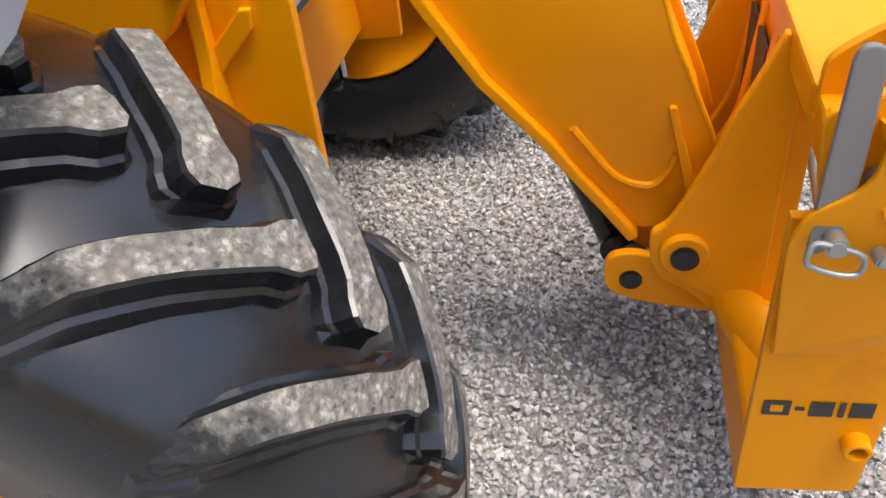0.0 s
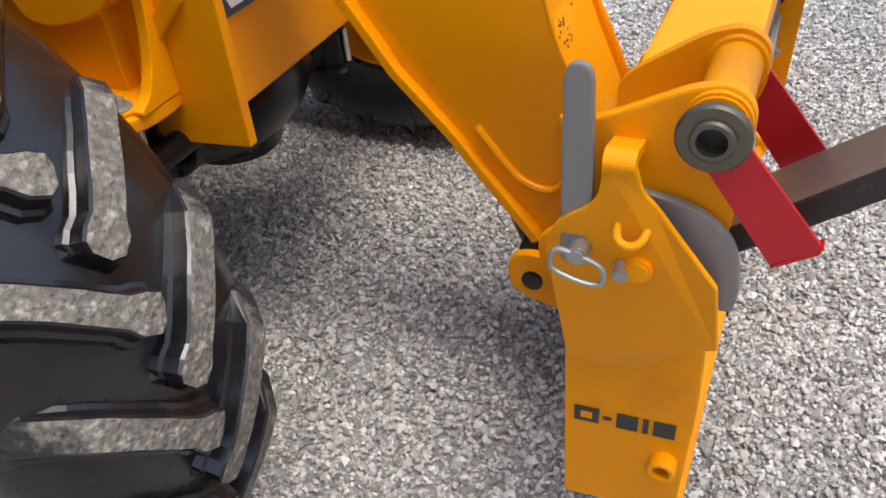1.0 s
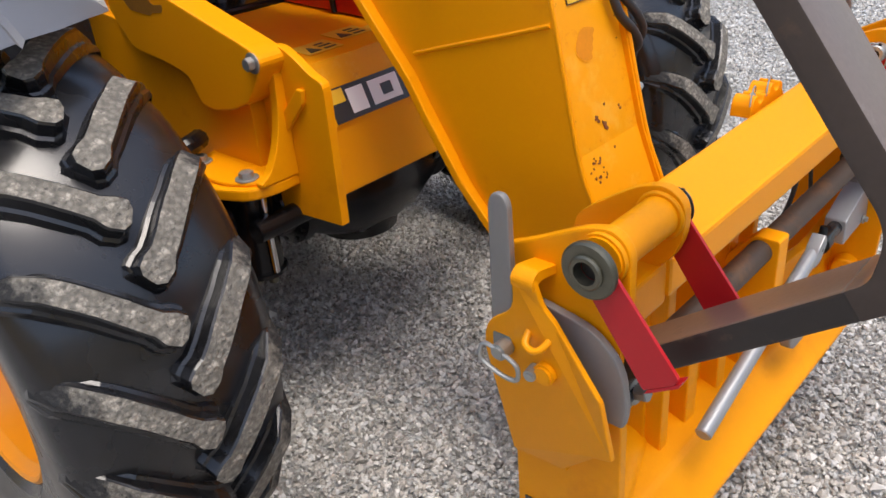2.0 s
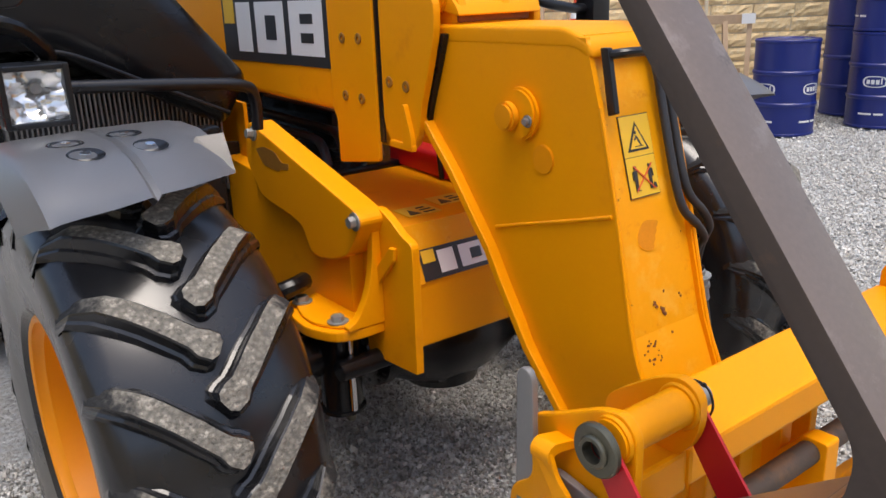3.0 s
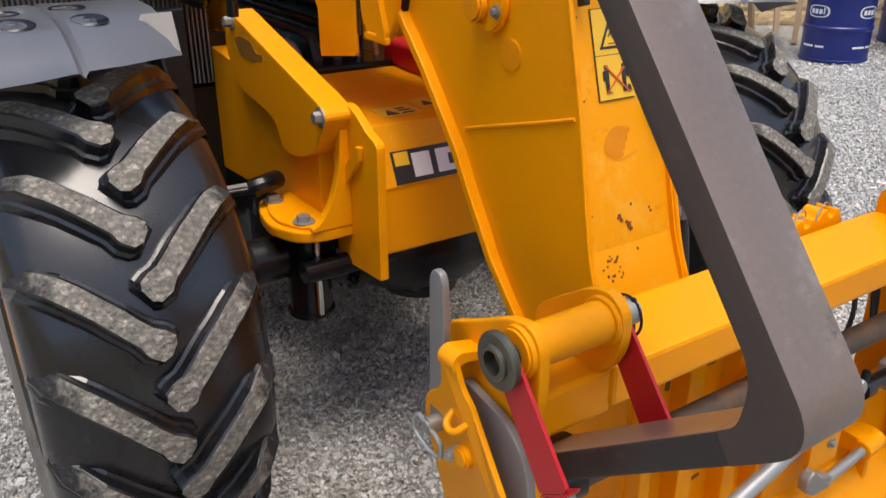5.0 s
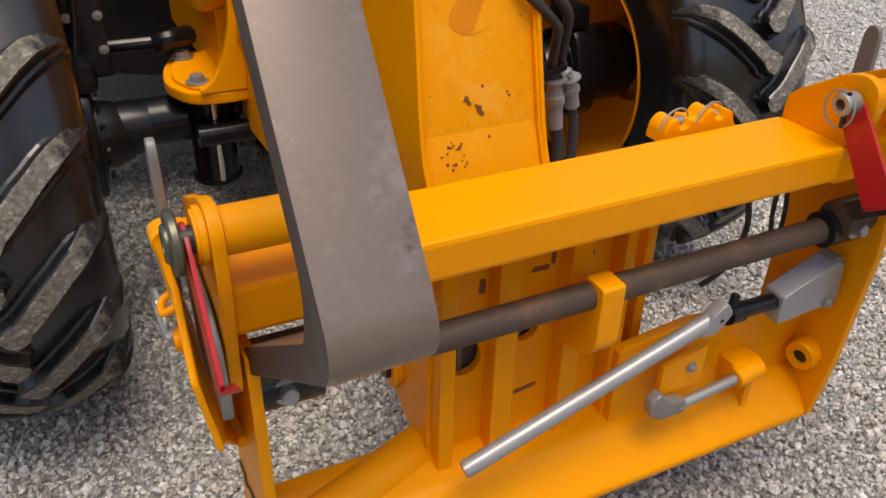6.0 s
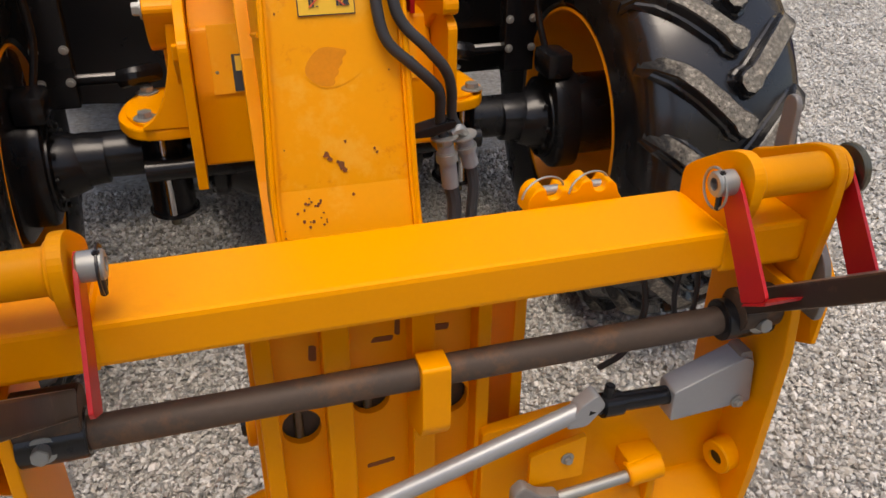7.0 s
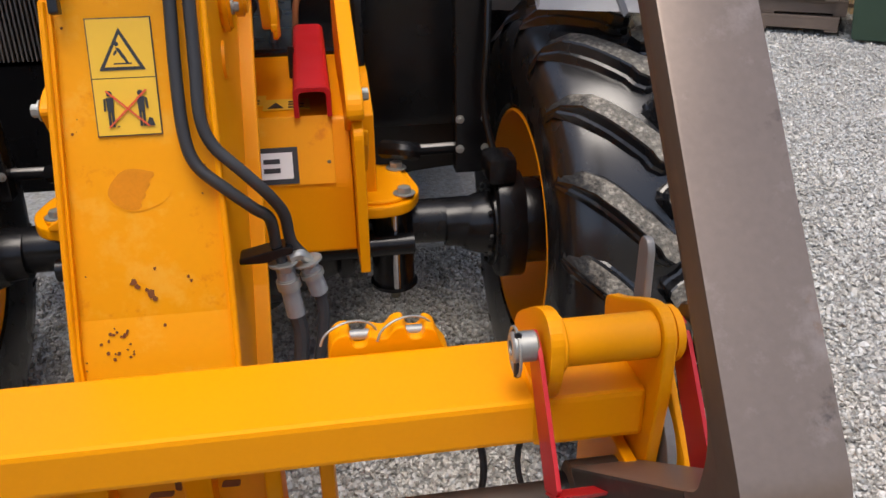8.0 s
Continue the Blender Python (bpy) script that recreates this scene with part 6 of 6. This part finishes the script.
def make_drum():
    d = thing("oil_drum", (0, 0, 0), "blue painted steel oil drum with pale oval badge", "drum", "blue drums by the wall")
    prof = [(0.0, 0.001), (0.0, 0.28), (0.006, 0.292), (0.022, 0.292), (0.026, 0.286)]
    for zc in (0.29, 0.58):
        prof += [(zc - 0.022, 0.286), (zc - 0.010, 0.296), (zc + 0.010, 0.296), (zc + 0.022, 0.286)]
    prof += [(0.852, 0.286), (0.857, 0.292), (0.874, 0.292), (0.880, 0.285), (0.868, 0.278), (0.862, 0.001)]
    part("drum_shell", revolve(prof, 48, "z"), DRUM_BLUE, d, smooth=True)
    part("bung", rod((0.18, 0.0, 0.862), (0.18, 0.0, 0.876), 0.035, 20), ZINC, d, smooth=True)
    for a0 in (-1.05, 0.55):
        for ring_r, material, lift, name in ((1.0, DECAL_WHITE, 0.001, "badge"), (0.84, DRUM_BLUE, 0.002, "badge_field")):
            bm = bmesh.new()
            vs = []
            for i in range(28):
                t = i * math.tau / 28
                u = 0.105 * ring_r * math.copysign(abs(math.cos(t)) ** 0.7, math.cos(t))
                v = (0.052 * ring_r) * math.copysign(abs(math.sin(t)) ** 0.7, math.sin(t))
                a = a0 + u / 0.286
                r = 0.2875 + lift
                vs.append((r, a, 0.435 + v))
            mid = bm.verts.new(((0.2875 + lift) * math.sin(a0), -(0.2875 + lift) * math.cos(a0), 0.435))
            ring_v = [bm.verts.new((r * math.sin(a), -r * math.cos(a), z)) for r, a, z in vs]
            for i in range(28):
                bm.faces.new((mid, ring_v[i], ring_v[(i + 1) % 28]))
            part(name, bm, material, d)
        for u0, u1, v0, v1 in ((-0.07, -0.04, -0.022, 0.018), (-0.03, 0.0, -0.022, 0.018), (0.01, 0.04, -0.022, 0.018), (0.052, 0.064, -0.022, 0.034)):
            bm = bmesh.new()
            q = [((0.2905) * math.sin(a0 + u / 0.286), -(0.2905) * math.cos(a0 + u / 0.286), 0.435 + v) for u, v in ((u0, v0), (u1, v0), (u1, v1), (u0, v1))]
            bm.faces.new([bm.verts.new(p) for p in q])
            part("badge_shape", bm, DECAL_WHITE, d)
        for u0, n in ((-0.12, 6), (0.02, 4)):
            bm = bmesh.new()
            cols = [[bm.verts.new((0.2895 * math.sin(a0 + (u0 + 0.02 * k) / 0.286), -0.2895 * math.cos(a0 + (u0 + 0.02 * k) / 0.286), v)) for v in (0.128, 0.146)] for k in range(n + 1)]
            for a, b in zip(cols, cols[1:]):
                bm.faces.new((a[0], b[0], b[1], a[1]))
            part("drum_marking", bm, DECAL_WHITE, d)
    return d


drum = make_drum()
for r, f, z, turn in ((0.93, 0.0, 0, 20), (0.93, 0.0, 0.885, -30), (0.98, 0.64, 0, 60), (0.98, 0.64, 0.885, 75), (1.56, 0.2, 0, 5), (1.56, 0.2, 0.885, 50)):
    p = yard(r, f, z)
    copy_thing(drum, pose(p.x, p.y, p.z, 0, 0, YAW + turn))
p = yard(0, 0)
drum.matrix_basis = pose(p.x, p.y, p.z, 0, 0, YAW)

# drain pole on the wall
a = yard(-0.35, WALL_F - 0.05)
pole = part("downpipe", rod(a, a + Vector((0, 0, 4.5)), 0.022, 12), MORTAR, smooth=True)
tagged(pole, "thin buff pipe running up the stone wall", "pipe", kind="structure")


def bar(parent, name, p, q, w, t, material):
    """A sawn batten from p to q."""
    m, length = aim(p, q)
    bm = bmesh.new()
    bmesh.ops.create_cube(bm, size=1, matrix=m @ Matrix.Diagonal((w, t, length, 1)))
    soften(bm, 0.003)
    return part(name, bm, material, parent)


tr = thing("sawhorse", (0, 0, 0), "pale timber sawhorse frame leaning beside the drums", "sawhorse")
for r0, r1, f0, f1 in ((-0.78, -0.60, 0.6, 0.8), (-0.36, -0.32, 0.5, 0.8), (-0.44, -0.62, 1.0, 0.8), (-0.16, -0.06, 0.55, 0.8)):
    bar(tr, "leg", yard(r0, f0, 0), yard(r1, f1, 0.95), 0.05, 0.05, WOOD)
bar(tr, "top_rail", yard(-1.0, 0.8, 0.97), yard(-0.1, 0.8, 0.97), 0.05, 0.09, WOOD)
bar(tr, "lower_rail", yard(-0.85, 0.76, 0.45), yard(-0.15, 0.76, 0.45), 0.03, 0.07, WOOD)
part("paper_tag", box(-0.07, 0.07, -0.004, 0.0, -0.05, 0.05, 0), DECAL_WHITE, tr).matrix_local = Matrix.Translation(yard(-0.10, 0.74, 0.98)) @ pose(0, 0, 0, 0, 0, YAW)

ladder = thing("ladder", (0, 0, 0), "old wooden ladder leaning on the stone wall", "ladder")
for r in (-2.22, -1.93):
    bar(ladder, "stile", yard(r, 0.75, 0), yard(r + 0.12, 1.28, 1.9), 0.035, 0.07, WOOD)
for k in range(7):
    h = 0.2 + k * 0.26
    bar(ladder, "rung", yard(-2.22 + 0.12 * h / 1.9, 0.75 + 0.53 * h / 1.9, h), yard(-1.93 + 0.12 * h / 1.9, 0.75 + 0.53 * h / 1.9, h), 0.03, 0.03, WOOD)

p = yard(-1.80, 0.70, 0.69)
cone = thing("traffic_cone", p, "orange traffic cone with a white band on a green bin", "traffic cone")
part("cone_body", revolve([(0.03, 0.20), (0.36, 0.125)], 32, "z"), ORANGE, cone, smooth=True)
part("cone_band", revolve([(0.36, 0.125), (0.50, 0.096)], 32, "z"), DECAL_WHITE, cone, "white reflective band", smooth=True)
part("cone_top", revolve([(0.50, 0.096), (0.80, 0.032), (0.805, 0.001)], 32, "z"), ORANGE, cone, smooth=True)
part("cone_base", box(-0.23, 0.23, -0.23, 0.23, 0, 0.035, 0.008), ORANGE, cone)

bin_ob = thing("steel_bin", yard(-1.75, 0.72), "dark green steel bin carrying a traffic cone", "bin")
bin_ob.rotation_euler = (0, 0, radians(YAW))
part("bin_body", slab(spin_pts([(-0.32, 0), (0.32, 0), (0.38, 0.66), (-0.38, 0.66)], 0.03), -0.30, 0.30, "y", 0.01), GREEN, bin_ob)
part("bin_rim", box(-0.40, 0.40, -0.32, 0.32, 0.64, 0.69, 0.008), GREEN, bin_ob)


def make_pallet():
    pallet = thing("pallet", (0, 0, 0), "weathered grey wooden pallet stacked on the gravel by the wall", "pallet", "stacked pallets")
    for i in range(6):
        part("deck_board", box(-0.6, 0.6, -0.38 + i * 0.135, -0.28 + i * 0.135, 0.10, 0.122, 0.003), WOOD_GREY, pallet)
    for y in (-0.38, -0.02, 0.31):
        part("bearer", box(-0.6, 0.6, y, y + 0.09, 0.02, 0.10, 0.004), WOOD_GREY, pallet)
    for i in range(3):
        part("base_board", box(-0.6 + i * 0.55, -0.5 + i * 0.55, -0.38, 0.40, 0.0, 0.02, 0.003), WOOD_GREY, pallet)
    return pallet


pallet = make_pallet()
p = yard(-2.78, 0.92)
copy_thing(pallet, pose(p.x + 0.03, p.y, p.z + 0.124, 0, 0, YAW + 3))
copy_thing(pallet, pose(p.x - 0.02, p.y, p.z + 0.248, 0, 0, YAW - 2))
pallet.matrix_basis = pose(p.x, p.y, p.z, 0, 0, YAW)


def make_hedge(at, half, count, seed):
    """A dense hedge: one bank of small folded leaves on a noisy volume, with dark stems inside."""
    r = np.random.default_rng(seed)
    p = r.normal(size=(count, 3))
    p /= np.linalg.norm(p, axis=1)[:, None]
    bulge = 1 + 0.16 * np.sin(5 * p[:, 0] + 2 * p[:, 2]) * np.cos(4 * p[:, 1] - 3 * p[:, 2]) + 0.08 * np.sin(13 * p[:, 0] - 9 * p[:, 2])
    c = p * (bulge * r.uniform(0.72, 1.05, count))[:, None] * np.array(half)
    a, b = r.normal(size=(count, 3)), r.normal(size=(count, 3))
    a /= np.linalg.norm(a, axis=1)[:, None]
    b -= (a * b).sum(1)[:, None] * a
    b /= np.linalg.norm(b, axis=1)[:, None]
    ln, wd = r.uniform(0.05, 0.10, count)[:, None], r.uniform(0.022, 0.045, count)[:, None]
    nrm = np.cross(a, b) * 0.012
    v = np.stack([c - a * ln, c + b * wd + nrm, c + a * ln, c - b * wd + nrm], 1).reshape(-1, 3)
    k = 4 * np.arange(count)
    f = np.concatenate([np.stack([k, k + 1, k + 2], 1), np.stack([k, k + 2, k + 3], 1)])
    me = bpy.data.meshes.new("hedge")
    me.from_pydata(v.tolist(), [], f.tolist())
    me.materials.append(LEAF)
    ob = new("hedge", me)
    ob.location = at
    tagged(ob, "dense green hedge of small leaves beyond the wall", "hedge", kind="stuff")
    for i in range(9):
        x = (i / 4 - 1) * half[0] * 0.7
        part("stem", rod((x, 0.1 * math.sin(7 * i), -half[2]), (x * 1.1, 0.2 * math.cos(5 * i), half[2] * 0.6), 0.03, 8, 0, 0.012), WOOD_GREY, ob)
    return ob


make_hedge((5.4, 12.2, 2.2), (3.6, 1.2, 2.3), 26000, 21)
# unseen plain walls added behind the camera to cut the low sky light
for name, b in (("sky_block_south", (-8.0, 12.0, -8.3, -8.0, -0.3, 2.8)), ("sky_block_west", (-8.3, -8.0, -8.3, 15.0, -0.3, 2.8))):
    tagged(part(name, box(*b, 0), STONE), "unseen plain buff wall added to block low sky light", "wall", kind="structure")

# ---- loose gravel ----


def stones(name, x0, x1, y0, y1, per_m2, size, seed, material):
    """Loose angular stones strewn over a stretch of the yard."""
    r = np.random.default_rng(seed)
    n = int((x1 - x0) * (y1 - y0) * per_m2)
    base = np.array([(0, 0, 1), (1, 0, 0), (0.3, 0.95, 0.05), (-0.8, 0.6, 0), (-0.8, -0.6, 0.08), (0.3, -0.95, 0), (0.05, 0.0, -1)])
    faces0 = [(0, 1, 2), (0, 2, 3), (0, 3, 4), (0, 4, 5), (0, 5, 1), (6, 2, 1), (6, 3, 2), (6, 4, 3), (6, 5, 4), (6, 1, 5)]
    c = np.stack([r.uniform(x0, x1, n), r.uniform(y0, y1, n)], 1)
    s = size * r.lognormal(0, 0.28, n)
    ax = np.stack([np.ones(n), r.uniform(0.55, 1.0, n), r.uniform(0.45, 0.8, n)], 1) * s[:, None]
    q = r.normal(size=(n, 4)) * np.array([1.0, 0.7, 0.7, 1.0])
    q /= np.linalg.norm(q, axis=1)[:, None]
    w, x, y, z = q.T
    rot = np.stack([np.stack([1 - 2 * (y * y + z * z), 2 * (x * y - z * w), 2 * (x * z + y * w)], 1), np.stack([2 * (x * y + z * w), 1 - 2 * (x * x + z * z), 2 * (y * z - x * w)], 1), np.stack([2 * (x * z - y * w), 2 * (y * z + x * w), 1 - 2 * (x * x + y * y)], 1)], 1)
    v = base[None] * r.uniform(0.80, 1.14, (n, 7, 1)) * ax[:, None, :]
    v = np.einsum("nij,nkj->nki", rot, v)
    lo = v[:, :, 2].min(1)
    hgt = np.array([lie(a, b) for a, b in c])
    v[:, :, 0] += c[:, :1]
    v[:, :, 1] += c[:, 1:]
    v[:, :, 2] += (hgt - 0.010 - lo * 0.55 + r.uniform(0, 0.011, n))[:, None]
    f = (np.array(faces0)[None] + 7 * np.arange(n)[:, None, None]).reshape(-1, 3)
    me = bpy.data.meshes.new(name)
    me.from_pydata(v.reshape(-1, 3).tolist(), [], f.tolist())
    me.materials.append(material)
    ob = new(name, me)
    return tagged(ob, "loose pale grey crushed stones over the yard", "gravel", kind="stuff")


stones("gravel_stones", -1.6, 1.9, -1.8, 1.3, 11000, 0.0081, 1, STONES)
stones("gravel_stones", 1.9, 4.6, -1.8, 2.6, 4400, 0.0102, 2, STONES_LIT)
stones("gravel_stones", 4.6, 7.5, -1.0, 2.6, 2400, 0.0105, 4, STONES_LIT)
stones("gravel_stones", 1.5, 5.6, 2.6, 5.2, 2600, 0.0105, 5, STONES_LIT)
